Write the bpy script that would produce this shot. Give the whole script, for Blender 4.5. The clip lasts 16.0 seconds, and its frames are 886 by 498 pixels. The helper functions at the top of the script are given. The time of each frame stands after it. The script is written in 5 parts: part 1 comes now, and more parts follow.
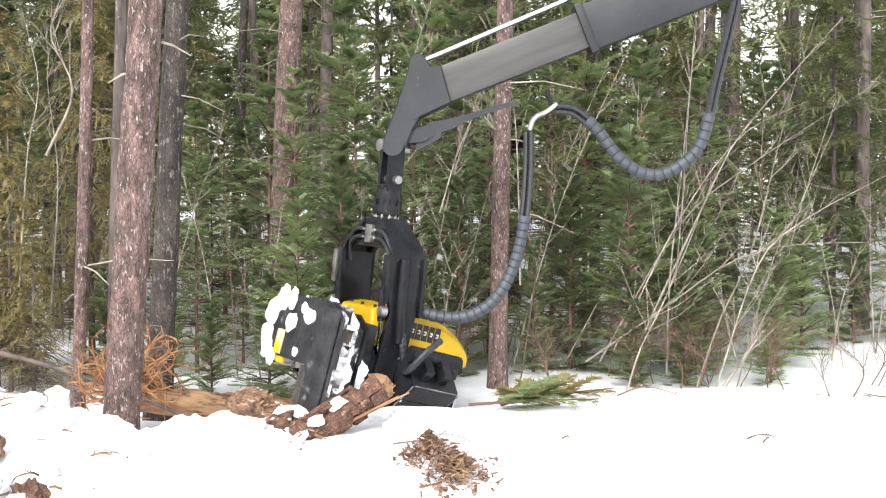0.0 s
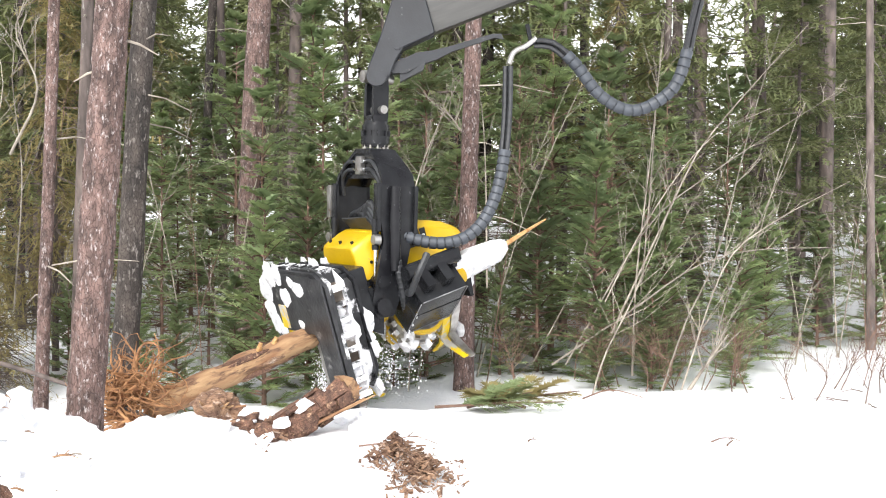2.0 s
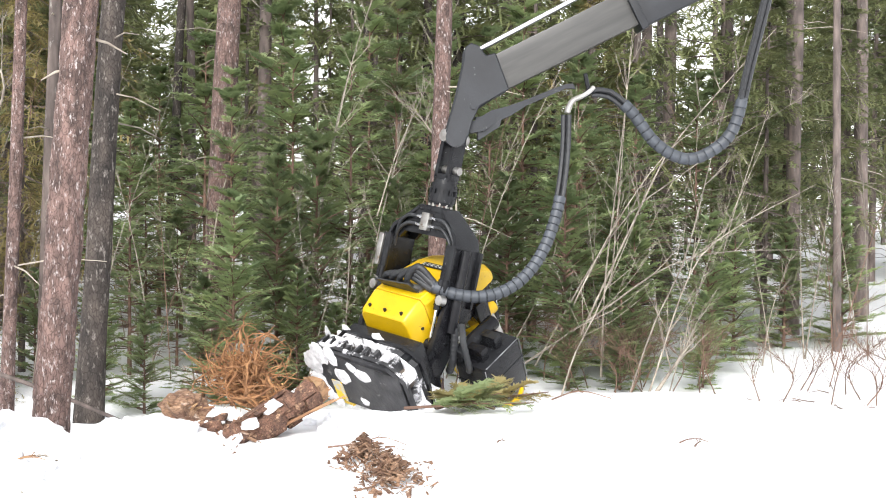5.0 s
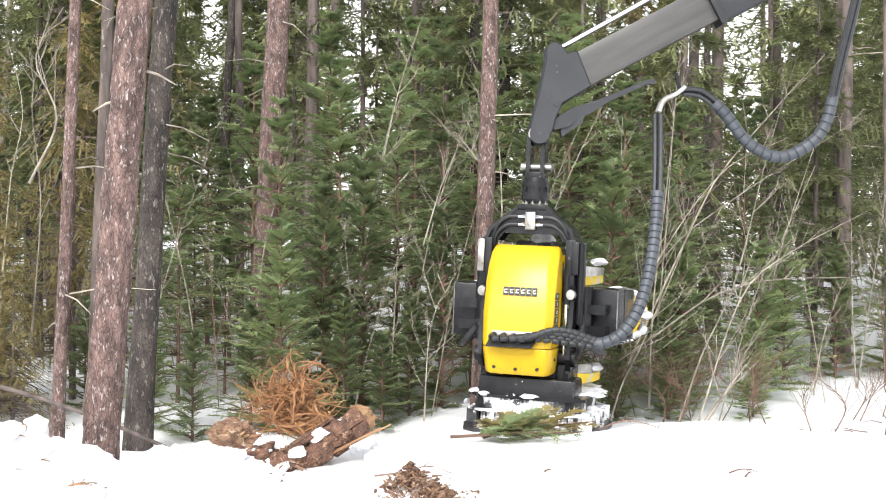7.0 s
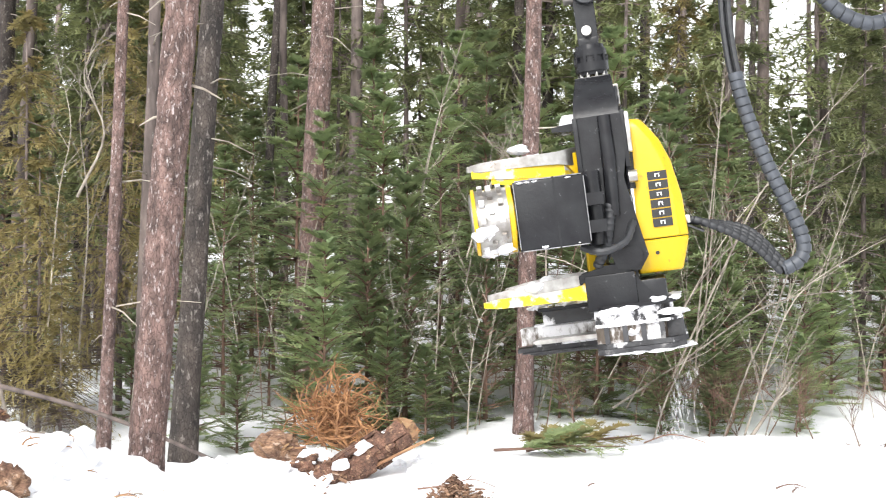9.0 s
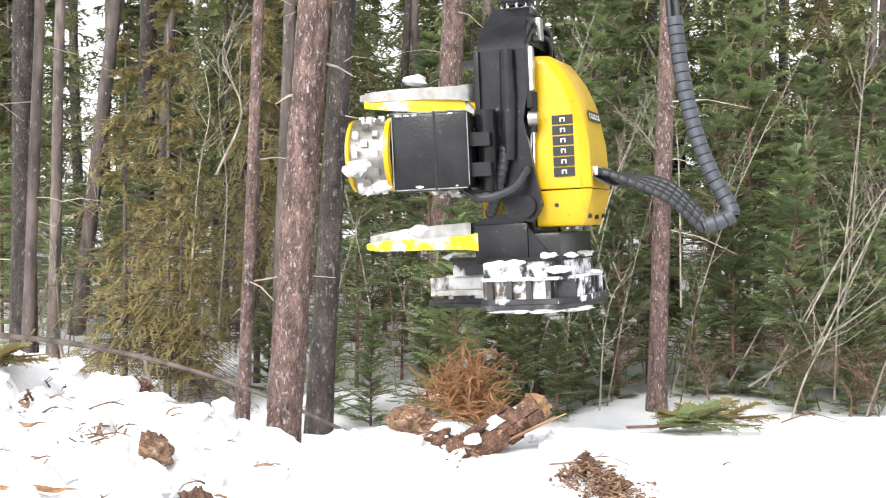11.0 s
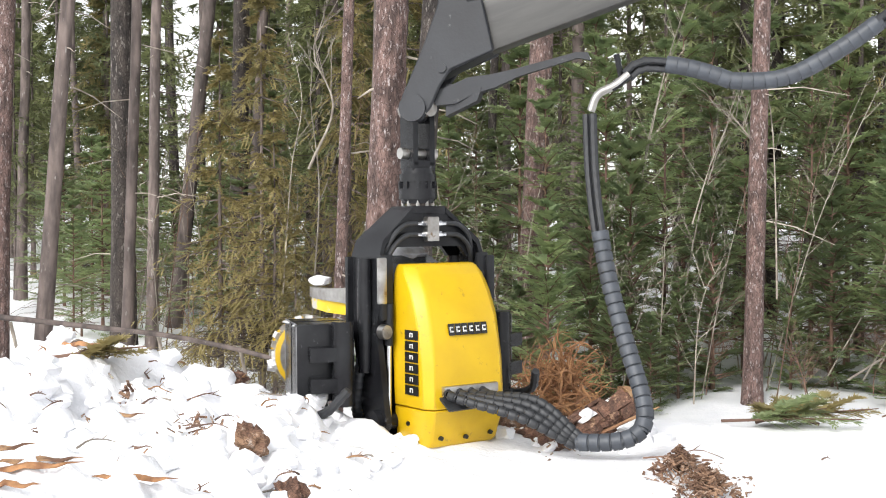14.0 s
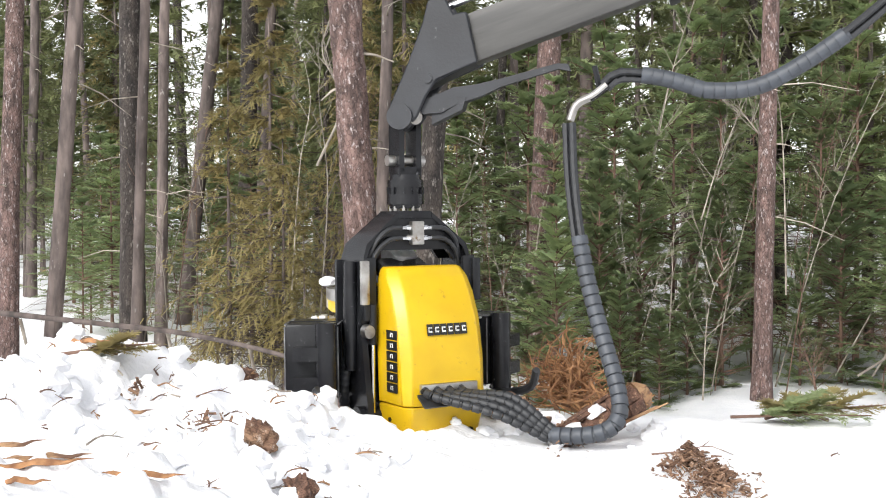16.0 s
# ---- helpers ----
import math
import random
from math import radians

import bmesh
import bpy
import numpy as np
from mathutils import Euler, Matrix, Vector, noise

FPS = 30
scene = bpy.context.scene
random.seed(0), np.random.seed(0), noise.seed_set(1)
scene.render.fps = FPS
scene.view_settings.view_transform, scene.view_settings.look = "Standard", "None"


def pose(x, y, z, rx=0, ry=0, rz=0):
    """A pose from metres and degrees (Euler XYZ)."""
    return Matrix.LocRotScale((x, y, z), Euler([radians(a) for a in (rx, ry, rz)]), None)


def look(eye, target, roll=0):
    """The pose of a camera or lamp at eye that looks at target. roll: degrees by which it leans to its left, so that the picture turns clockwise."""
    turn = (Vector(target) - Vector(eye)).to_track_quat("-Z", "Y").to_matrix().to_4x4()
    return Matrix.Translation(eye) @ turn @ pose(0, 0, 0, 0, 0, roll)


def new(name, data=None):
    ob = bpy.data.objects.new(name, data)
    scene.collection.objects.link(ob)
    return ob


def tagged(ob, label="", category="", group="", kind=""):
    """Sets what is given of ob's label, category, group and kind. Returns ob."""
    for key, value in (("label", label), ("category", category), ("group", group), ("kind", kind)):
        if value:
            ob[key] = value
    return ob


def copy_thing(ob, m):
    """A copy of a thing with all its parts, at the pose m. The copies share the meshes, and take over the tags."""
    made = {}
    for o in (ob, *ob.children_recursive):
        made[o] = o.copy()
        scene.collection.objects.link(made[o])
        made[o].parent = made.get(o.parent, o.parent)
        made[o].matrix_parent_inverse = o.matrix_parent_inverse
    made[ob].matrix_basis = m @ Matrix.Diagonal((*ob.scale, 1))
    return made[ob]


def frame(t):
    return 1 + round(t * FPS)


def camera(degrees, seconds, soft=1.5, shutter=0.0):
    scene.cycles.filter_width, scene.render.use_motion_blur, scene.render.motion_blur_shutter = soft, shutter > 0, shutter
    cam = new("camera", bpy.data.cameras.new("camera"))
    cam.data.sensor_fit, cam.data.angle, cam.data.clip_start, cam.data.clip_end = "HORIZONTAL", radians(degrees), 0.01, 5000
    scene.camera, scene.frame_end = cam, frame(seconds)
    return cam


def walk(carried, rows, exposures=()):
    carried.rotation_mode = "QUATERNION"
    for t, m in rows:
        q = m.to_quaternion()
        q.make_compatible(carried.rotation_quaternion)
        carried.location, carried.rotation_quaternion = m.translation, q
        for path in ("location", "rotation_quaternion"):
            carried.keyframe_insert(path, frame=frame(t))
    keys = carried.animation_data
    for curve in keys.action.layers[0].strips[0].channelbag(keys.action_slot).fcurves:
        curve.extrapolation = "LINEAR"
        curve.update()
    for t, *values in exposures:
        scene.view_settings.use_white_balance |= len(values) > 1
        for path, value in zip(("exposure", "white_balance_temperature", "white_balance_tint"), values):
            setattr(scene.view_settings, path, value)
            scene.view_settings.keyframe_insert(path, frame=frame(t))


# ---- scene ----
cam = camera(40.3, 16.0, soft=1.0, shutter=0.35)
EYE = (0, 0, 2.1)
# the camera darkens its picture a little as it turns towards the open bank
EXPO = ((0, 1.28), (3.2, 1.28), (5.3, 1.25), (10.2, 1.25), (12.3, 0.95), (16, 0.88))
walk(cam, [
    (0, pose(*EYE, 88.10, -0.03, 0.04)),
    (0.5, pose(*EYE, 88.23, -0.53, -0.24)),
    (1, pose(*EYE, 88.18, -0.41, -0.30)),
    (1.5, pose(*EYE, 88.10, -0.42, -0.60)),
    (2, pose(*EYE, 88.22, -0.48, -1.50)),
    (2.5, pose(*EYE, 88.53, -0.38, -2.15)),
    (3, pose(*EYE, 88.75, -0.56, -2.66)),
    (3.2, pose(*EYE, 88.75, -0.57, -2.94)),
    (5.3, pose(*EYE, 88.26, -0.74, -2.89)),
    (5.5, pose(*EYE, 88.35, -0.66, -2.38)),
    (6, pose(*EYE, 88.80, -0.63, -1.34)),
    (6.5, pose(*EYE, 89.20, -0.48, -0.99)),
    (7, pose(*EYE, 89.60, -0.56, -0.73)),
    (7.5, pose(*EYE, 89.86, -0.63, -0.67)),
    (8, pose(*EYE, 90.10, -0.62, -0.51)),
    (8.5, pose(*EYE, 90.22, -0.54, -0.18)),
    (9, pose(*EYE, 90.19, -0.54, 1.32)),
    (9.5, pose(*EYE, 89.79, -0.72, 2.98)),
    (10, pose(*EYE, 89.41, -0.74, 4.61)),
    (10.2, pose(*EYE, 89.34, -0.71, 5.06)),
    (12.3, pose(*EYE, 88.55, -0.27, 10.77)),
    (12.5, pose(*EYE, 88.67, -0.37, 10.73)),
    (13, pose(*EYE, 88.79, -0.16, 10.84)),
    (13.5, pose(*EYE, 88.67, -0.05, 11.40)),
    (14, pose(*EYE, 88.61, -0.05, 11.86)),
    (14.5, pose(*EYE, 88.65, -0.09, 11.99)),
    (15, pose(*EYE, 88.54, -0.09, 12.16)),
    (15.5, pose(*EYE, 88.36, 0.05, 12.27)),
    (16, pose(*EYE, 88.44, 0.06, 12.26)),
], exposures=EXPO)
# ---- light: a white overcast sky ----
world = bpy.data.worlds.new("overcast_sky")
scene.world = world
world.use_nodes = True
wt = world.node_tree
sky = wt.nodes.new("ShaderNodeTexSky")
sky.sky_type, sky.sun_disc = "NISHITA", False
sky.sun_elevation, sky.sun_rotation = radians(42), radians(200)
sky.air_density, sky.dust_density, sky.ozone_density = 1.0, 1.2, 1.0
grey = wt.nodes.new("ShaderNodeHueSaturation")
grey.inputs["Saturation"].default_value = 0.1
wt.links.new(sky.outputs[0], grey.inputs["Color"])
wt.links.new(grey.outputs[0], wt.nodes["Background"].inputs["Color"])
wt.nodes["Background"].inputs["Strength"].default_value = 0.15
sun = new("sun", bpy.data.lights.new("sun", "SUN"))
sun.data.energy, sun.data.angle, sun.data.color = 1.5, radians(25), (1.0, 0.97, 0.93)
sun.matrix_world = look((0, 0, 22), (9, 30, 0))

# ---- materials ----
def material(name, base, rough=0.7, metal=0.0, dark=None, scale=8.0, detail=6.0, bump=0.2, bump_scale=None, contrast=(0.35, 0.65),
             stretch=(1, 1, 1), spec=0.5, vary=0.0, flecks=None, fleck_scale=30.0, fleck_at=(0.62, 0.7), leaf=False, plates=0.0):
    """A surface of two noise-mixed tones with fine relief; flecks: a third colour in patches; vary: light and dark from object to object."""
    m = bpy.data.materials.new(name)
    m.use_nodes = True
    n, l = m.node_tree.nodes, m.node_tree.links
    b = n["Principled BSDF"]
    b.inputs["Roughness"].default_value, b.inputs["Metallic"].default_value = rough, metal
    b.inputs["Specular IOR Level"].default_value = spec
    co = n.new("ShaderNodeTexCoord")
    mp = n.new("ShaderNodeMapping")
    mp.inputs["Scale"].default_value = stretch
    l.new(co.outputs["Object"], mp.inputs["Vector"])
    nz = n.new("ShaderNodeTexNoise")
    nz.inputs["Scale"].default_value, nz.inputs["Detail"].default_value = scale, detail
    l.new(mp.outputs[0], nz.inputs["Vector"])
    ramp = n.new("ShaderNodeValToRGB")
    ramp.color_ramp.elements[0].position, ramp.color_ramp.elements[1].position = contrast
    ramp.color_ramp.elements[0].color = (*(dark or tuple(c * 0.6 for c in base)), 1)
    ramp.color_ramp.elements[1].color = (*base, 1)
    l.new(nz.outputs["Fac"], ramp.inputs["Fac"])
    colour = ramp.outputs["Color"]
    if flecks:
        fz = n.new("ShaderNodeTexNoise")
        fz.inputs["Scale"].default_value, fz.inputs["Detail"].default_value = fleck_scale, 8.0
        fz.inputs["Roughness"].default_value = 0.62
        l.new(mp.outputs[0], fz.inputs["Vector"])
        fr = n.new("ShaderNodeValToRGB")
        fr.color_ramp.elements[0].position, fr.color_ramp.elements[1].position = fleck_at
        l.new(fz.outputs["Fac"], fr.inputs["Fac"])
        mix = n.new("ShaderNodeMix")
        mix.data_type = "RGBA"
        l.new(fr.outputs["Color"], mix.inputs["Factor"])
        l.new(colour, mix.inputs["A"])
        mix.inputs["B"].default_value = (*flecks, 1)
        colour = mix.outputs["Result"]
    if vary:
        info = n.new("ShaderNodeObjectInfo")
        val = n.new("ShaderNodeMapRange")
        val.inputs["To Min"].default_value, val.inputs["To Max"].default_value = 1 - vary, 1 + vary
        l.new(info.outputs["Random"], val.inputs["Value"])
        hs = n.new("ShaderNodeHueSaturation")
        l.new(val.outputs[0], hs.inputs["Value"])
        l.new(colour, hs.inputs["Color"])
        colour = hs.outputs["Color"]
    if plates:
        vo = n.new("ShaderNodeTexVoronoi")
        vo.feature = "DISTANCE_TO_EDGE"
        vo.inputs["Scale"].default_value = plates
        wob = n.new("ShaderNodeMixRGB")
        wob.blend_type, wob.inputs["Fac"].default_value = "ADD", 0.1
        l.new(mp.outputs[0], wob.inputs["Color1"])
        l.new(nz.outputs["Color"], wob.inputs["Color2"])
        l.new(wob.outputs[0], vo.inputs["Vector"])
        vr = n.new("ShaderNodeValToRGB")
        vr.color_ramp.elements[0].position, vr.color_ramp.elements[1].position = 0.0, 0.11
        vr.color_ramp.elements[0].color = (0.4, 0.36, 0.35, 1)
        l.new(vo.outputs["Distance"], vr.inputs["Fac"])
        mul = n.new("ShaderNodeMixRGB")
        mul.blend_type, mul.inputs["Fac"].default_value = "MULTIPLY", 1.0
        l.new(colour, mul.inputs["Color1"])
        l.new(vr.outputs["Color"], mul.inputs["Color2"])
        colour = mul.outputs[0]
    l.new(colour, b.inputs["Base Color"])
    if leaf:
        tr = n.new("ShaderNodeBsdfTranslucent")
        l.new(colour, tr.inputs["Color"])
        ms = n.new("ShaderNodeMixShader")
        ms.inputs["Fac"].default_value = 0.35
        l.new(b.outputs[0], ms.inputs[1])
        l.new(tr.outputs[0], ms.inputs[2])
        l.new(ms.outputs[0], n["Material Output"].inputs["Surface"])
    if bump:
        bz = n.new("ShaderNodeTexNoise")
        bz.inputs["Scale"].default_value, bz.inputs["Detail"].default_value = bump_scale or scale * 3, 5.0
        l.new(mp.outputs[0], bz.inputs["Vector"])
        bp = n.new("ShaderNodeBump")
        bp.inputs["Strength"].default_value, bp.inputs["Distance"].default_value = bump, 0.02
        l.new(bz.outputs["Fac"], bp.inputs["Height"])
        l.new(bp.outputs[0], b.inputs["Normal"])
    return m


SNOW = material("snow", (0.9, 0.9, 0.92), 0.75, dark=(0.82, 0.83, 0.86), scale=3, bump=0.6, bump_scale=22)
SNOW_STUCK = material("stuck_snow", (0.88, 0.88, 0.9), 0.6, dark=(0.6, 0.6, 0.62), scale=14, bump=0.5, bump_scale=30)
BARK_PINE = material("pine_bark", (0.215, 0.14, 0.122), 0.9, dark=(0.075, 0.05, 0.044), scale=14, stretch=(1, 1, 0.4), bump=1.0, bump_scale=30, plates=38.0,
                     vary=0.15, flecks=(0.42, 0.37, 0.36), fleck_scale=42, fleck_at=(0.56, 0.66))
BARK_FAR = material("weathered_bark", (0.19, 0.15, 0.135), 0.9, dark=(0.075, 0.06, 0.055), scale=8, stretch=(1, 1, 0.3), bump=0.8, bump_scale=18,
                    vary=0.3, flecks=(0.3, 0.28, 0.26), fleck_scale=18)
BARK_DARK = material("dark_mottled_bark", (0.08, 0.065, 0.056), 0.9, dark=(0.025, 0.021, 0.019), scale=7, stretch=(1, 1, 0.4), bump=0.9, bump_scale=16,
                     flecks=(0.2, 0.18, 0.165), fleck_scale=26, fleck_at=(0.56, 0.66), plates=38.0)
TWIG = material("bare_twig_bark", (0.4, 0.36, 0.3), 0.8, dark=(0.17, 0.14, 0.115), scale=6, bump=0.2, vary=0.3)
TWIG_RED = material("reddish_twig_bark", (0.2, 0.12, 0.085), 0.85, dark=(0.1, 0.06, 0.045), scale=6, bump=0.2, vary=0.25)
NEEDLES = material("fir_needles", (0.33, 0.39, 0.185), 0.6, dark=(0.2, 0.265, 0.135), scale=2.2, bump=0, vary=0.25, spec=0.3, leaf=True)
NEEDLES_DARK = material("spruce_needles", (0.26, 0.275, 0.125), 0.65, dark=(0.135, 0.16, 0.08), scale=1.2, bump=0, vary=0.3, spec=0.3, leaf=True)
NEEDLES_OLIVE = material("yellowing_needles", (0.4, 0.33, 0.15), 0.7, dark=(0.24, 0.21, 0.095), scale=1.6, bump=0, vary=0.15, spec=0.2, leaf=True)
YELLOW = material("yellow_paint", (0.63, 0.405, 0.006), 0.34, dark=(0.55, 0.345, 0.005), scale=3, bump=0.03, bump_scale=60,
                  flecks=(0.3, 0.19, 0.035), fleck_scale=16, fleck_at=(0.63, 0.74))
BLACK = material("worn_black_paint", (0.017, 0.018, 0.02), 0.27, dark=(0.009, 0.009, 0.011), scale=5, bump=0.1, bump_scale=40, spec=0.28,
                 flecks=(0.12, 0.12, 0.13), fleck_scale=20, fleck_at=(0.65, 0.74))
BOOM_GREY = material("boom_grey_paint", (0.022, 0.024, 0.029), 0.5, dark=(0.013, 0.014, 0.017), scale=2.5, bump=0.08, bump_scale=40,
                     flecks=(0.15, 0.15, 0.15), fleck_scale=14, fleck_at=(0.66, 0.8))
BOOM_WORN = material("worn_sliding_steel", (0.088, 0.086, 0.082), 0.45, metal=0.3, dark=(0.052, 0.051, 0.05), scale=3, stretch=(0.3, 1, 3), bump=0.05,
                     flecks=(0.07, 0.068, 0.065), fleck_scale=5)
STEEL = material("bare_steel", (0.5, 0.49, 0.47), 0.32, metal=0.9, dark=(0.28, 0.26, 0.24), scale=9, bump=0.12, flecks=(0.2, 0.14, 0.09), fleck_scale=12)
CHROME = material("chrome_rod", (0.8, 0.81, 0.83), 0.12, metal=1.0, dark=(0.72, 0.73, 0.75), scale=3, bump=0)
RUBBER = material("black_hose_rubber", (0.03, 0.032, 0.036), 0.5, dark=(0.018, 0.019, 0.021), scale=12, bump=0.15, bump_scale=60)
GUARD = material("grey_blue_hose_guard", (0.06, 0.068, 0.082), 0.5, dark=(0.04, 0.045, 0.053), scale=8, bump=0.12, vary=0.12,
                 flecks=(0.2, 0.21, 0.22), fleck_scale=20, fleck_at=(0.66, 0.76))
SNOWY_BLACK = material("black_paint_with_snow", (0.04, 0.041, 0.044), 0.5, dark=(0.014, 0.014, 0.016), scale=5, bump=0.5, bump_scale=16,
                        flecks=(0.84, 0.84, 0.87), fleck_scale=3.2, fleck_at=(0.5, 0.56))
CAKED = material("steel_caked_with_snow", (0.05, 0.05, 0.053), 0.55, dark=(0.016, 0.016, 0.018), scale=5, bump=0.6, bump_scale=16,
                 flecks=(0.86, 0.86, 0.89), fleck_scale=3.6, fleck_at=(0.4, 0.47))
SCRATCH = material("rubbed_frosty_edge", (0.34, 0.34, 0.35), 0.6, metal=0.2, dark=(0.07, 0.07, 0.075), scale=7, bump=0.4, bump_scale=40, contrast=(0.3, 0.7))
SCUFFED = material("scuffed_black_steel", (0.06, 0.06, 0.064), 0.4, metal=0.3, dark=(0.022, 0.022, 0.025), scale=6, bump=0.2, bump_scale=30,
                   flecks=(0.4, 0.39, 0.38), fleck_scale=5.0, fleck_at=(0.6, 0.78))
GRIMY = material("rust_stained_steel", (0.2, 0.17, 0.14), 0.6, metal=0.2, dark=(0.05, 0.035, 0.025), scale=7, stretch=(1, 1, 0.5), bump=0.4, bump_scale=18,
                 flecks=(0.8, 0.8, 0.82), fleck_scale=3.5, fleck_at=(0.47, 0.56))
KNIFE = material("scraped_yellow_paint", (0.85, 0.62, 0.01), 0.42, dark=(0.7, 0.48, 0.01), scale=4, bump=0.15,
                 flecks=(0.5, 0.48, 0.45), fleck_scale=5, fleck_at=(0.5, 0.56))
DECAL_BLACK = material("black_decal", (0.012, 0.012, 0.012), 0.4, scale=20, bump=0)
DECAL_WHITE = material("white_lettering", (0.8, 0.8, 0.78), 0.5, scale=20, bump=0)
WOOD_RAW = material("peeled_wood", (0.44, 0.28, 0.15), 0.88, dark=(0.23, 0.115, 0.06), scale=11, stretch=(0.25, 1, 1), bump=0.9, bump_scale=34,
                    flecks=(0.13, 0.07, 0.045), fleck_scale=16, fleck_at=(0.52, 0.62))
WOOD_END = material("sawn_wood", (0.62, 0.4, 0.18), 0.8, dark=(0.36, 0.17, 0.06), scale=14, bump=0.4)
BARK_RED = material("red_brown_bark", (0.2, 0.105, 0.07), 0.9, dark=(0.08, 0.045, 0.033), scale=16, bump=0.9, bump_scale=18,
                    flecks=(0.38, 0.24, 0.15), fleck_scale=22, fleck_at=(0.56, 0.64), plates=44.0)
BARK_TAN = material("scuffed_tan_bark", (0.34, 0.21, 0.13), 0.9, dark=(0.14, 0.075, 0.05), scale=12, stretch=(0.35, 1, 1), bump=1.0, bump_scale=34,
                    flecks=(0.5, 0.4, 0.33), fleck_scale=22, fleck_at=(0.56, 0.64), plates=40.0)
FIBRE = material("torn_root_fibre", (0.42, 0.22, 0.1), 0.85, dark=(0.15, 0.065, 0.03), scale=12, bump=0.3, vary=0.2)

# ---- geometry helpers ----
class Geo:
    """Collects vertices and faces of one mesh."""

    def __init__(self):
        self.v, self.f = [], []

    def add(self, verts, faces, m=None):
        o = len(self.v)
        self.v += [tuple(m @ Vector(p)) for p in verts] if m else [tuple(p) for p in verts]
        self.f += [tuple(i + o for i in f) for f in faces]
        return self

    def box(self, x0, x1, y0, y1, z0, z1, m=None, bevel=0.0):
        bm = bmesh.new()
        bmesh.ops.create_cube(bm, size=1, matrix=Matrix.Translation(((x0 + x1) / 2, (y0 + y1) / 2, (z0 + z1) / 2)) @ Matrix.Diagonal((x1 - x0, y1 - y0, z1 - z0, 1)))
        if bevel:
            bmesh.ops.bevel(bm, geom=bm.edges[:], offset=bevel, segments=2, affect="EDGES", profile=0.6)
        bm.verts.index_update()
        self.add([v.co for v in bm.verts], [[v.index for v in f.verts] for f in bm.faces], m)
        bm.free()
        return self

    def tube(self, points, radii, n=8, caps=True, rough=0.0, rng=None):
        """A tube along points; radii: one or one for each point."""
        pts = [Vector(p) for p in points]
        radii = radii if hasattr(radii, "__len__") else [radii] * len(pts)
        o, side = len(self.v), None
        for i, p in enumerate(pts):
            d = (pts[min(i + 1, len(pts) - 1)] - pts[max(i - 1, 0)]).normalized()
            if side is None:
                side = d.orthogonal().normalized()
            side = (side - d * side.dot(d)).normalized()
            up = d.cross(side)
            for k in range(n):
                a = 2 * math.pi * k / n
                r = radii[i] * (1 + (rng.uniform(-rough, rough) if rough else 0))
                self.v.append(tuple(p + (side * math.cos(a) + up * math.sin(a)) * r))
        for i in range(len(pts) - 1):
            for k in range(n):
                a, b = o + i * n + k, o + i * n + (k + 1) % n
                self.f.append((a, b, b + n, a + n))
        if caps:
            self.f += [tuple(range(o + n - 1, o - 1, -1)), tuple(o + (len(pts) - 1) * n + k for k in range(n))]
        return self

    def extrude(self, outline, x0, x1, m=None):
        """A plate: an outline in (y, z), from x0 to x1."""
        n = len(outline)
        verts = [(x0, y, z) for y, z in outline] + [(x1, y, z) for y, z in outline]
        faces = [tuple(range(n)), tuple(range(2 * n - 1, n - 1, -1))] + [((i + 1) % n, i, i + n, (i + 1) % n + n) for i in range(n)]
        return self.add(verts, faces, m)

    def loft(self, rings, caps=True, closed=True):
        n = len(rings[0])
        o = len(self.v)
        for r in rings:
            self.v += [tuple(p) for p in r]
        for i in range(len(rings) - 1):
            for k in range(n if closed else n - 1):
                a, b = o + i * n + k, o + i * n + (k + 1) % n
                self.f.append((a, b, b + n, a + n))
        if caps:
            self.f += [tuple(range(o + n - 1, o - 1, -1)), tuple(o + (len(rings) - 1) * n + k for k in range(n))]
        return self

    def clump(self, centre, size, rng, squash=0.6, cuts=2):
        """An uneven lump."""
        bm = bmesh.new()
        bmesh.ops.create_icosphere(bm, subdivisions=cuts, radius=1)
        off = Vector((rng.uniform(0, 50), rng.uniform(0, 50), rng.uniform(0, 50)))
        bm.verts.index_update()
        pts = [Vector(centre) + Vector((v.co.x, v.co.y, v.co.z * squash)) * size * (1 + 0.55 * noise.noise(v.co * 1.6 + off)) for v in bm.verts]
        self.add(pts, [[v.index for v in f.verts] for f in bm.faces])
        bm.free()
        return self

    def mesh(self, name, mat, smooth=None):
        me = bpy.data.meshes.new(name)
        me.from_pydata(self.v, [], self.f)
        me.materials.append(mat)
        if smooth is None:
            bm = bmesh.new()
            bm.from_mesh(me)
            bmesh.ops.recalc_face_normals(bm, faces=bm.faces[:])
            bm.to_mesh(me)
            bm.free()
        if smooth != 0:
            me.shade_smooth()
            me.set_sharp_from_angle(angle=radians(smooth or 35))
        return me


def part(name, geo, mat, parent=None, label="", smooth=None):
    ob = new(name, geo.mesh(name, mat, smooth))
    ob.parent = parent
    return tagged(ob, label)


def thing(name, label, category, group="", m=None, kind=""):
    ob = new(name)
    ob.empty_display_size = 0.1
    if m:
        ob.matrix_basis = m
    return tagged(ob, label, category, group, kind)


def smooth_step(a, b, x):
    k = min(1.0, max(0.0, (x - a) / (b - a)))
    return k * k * (3 - 2 * k)


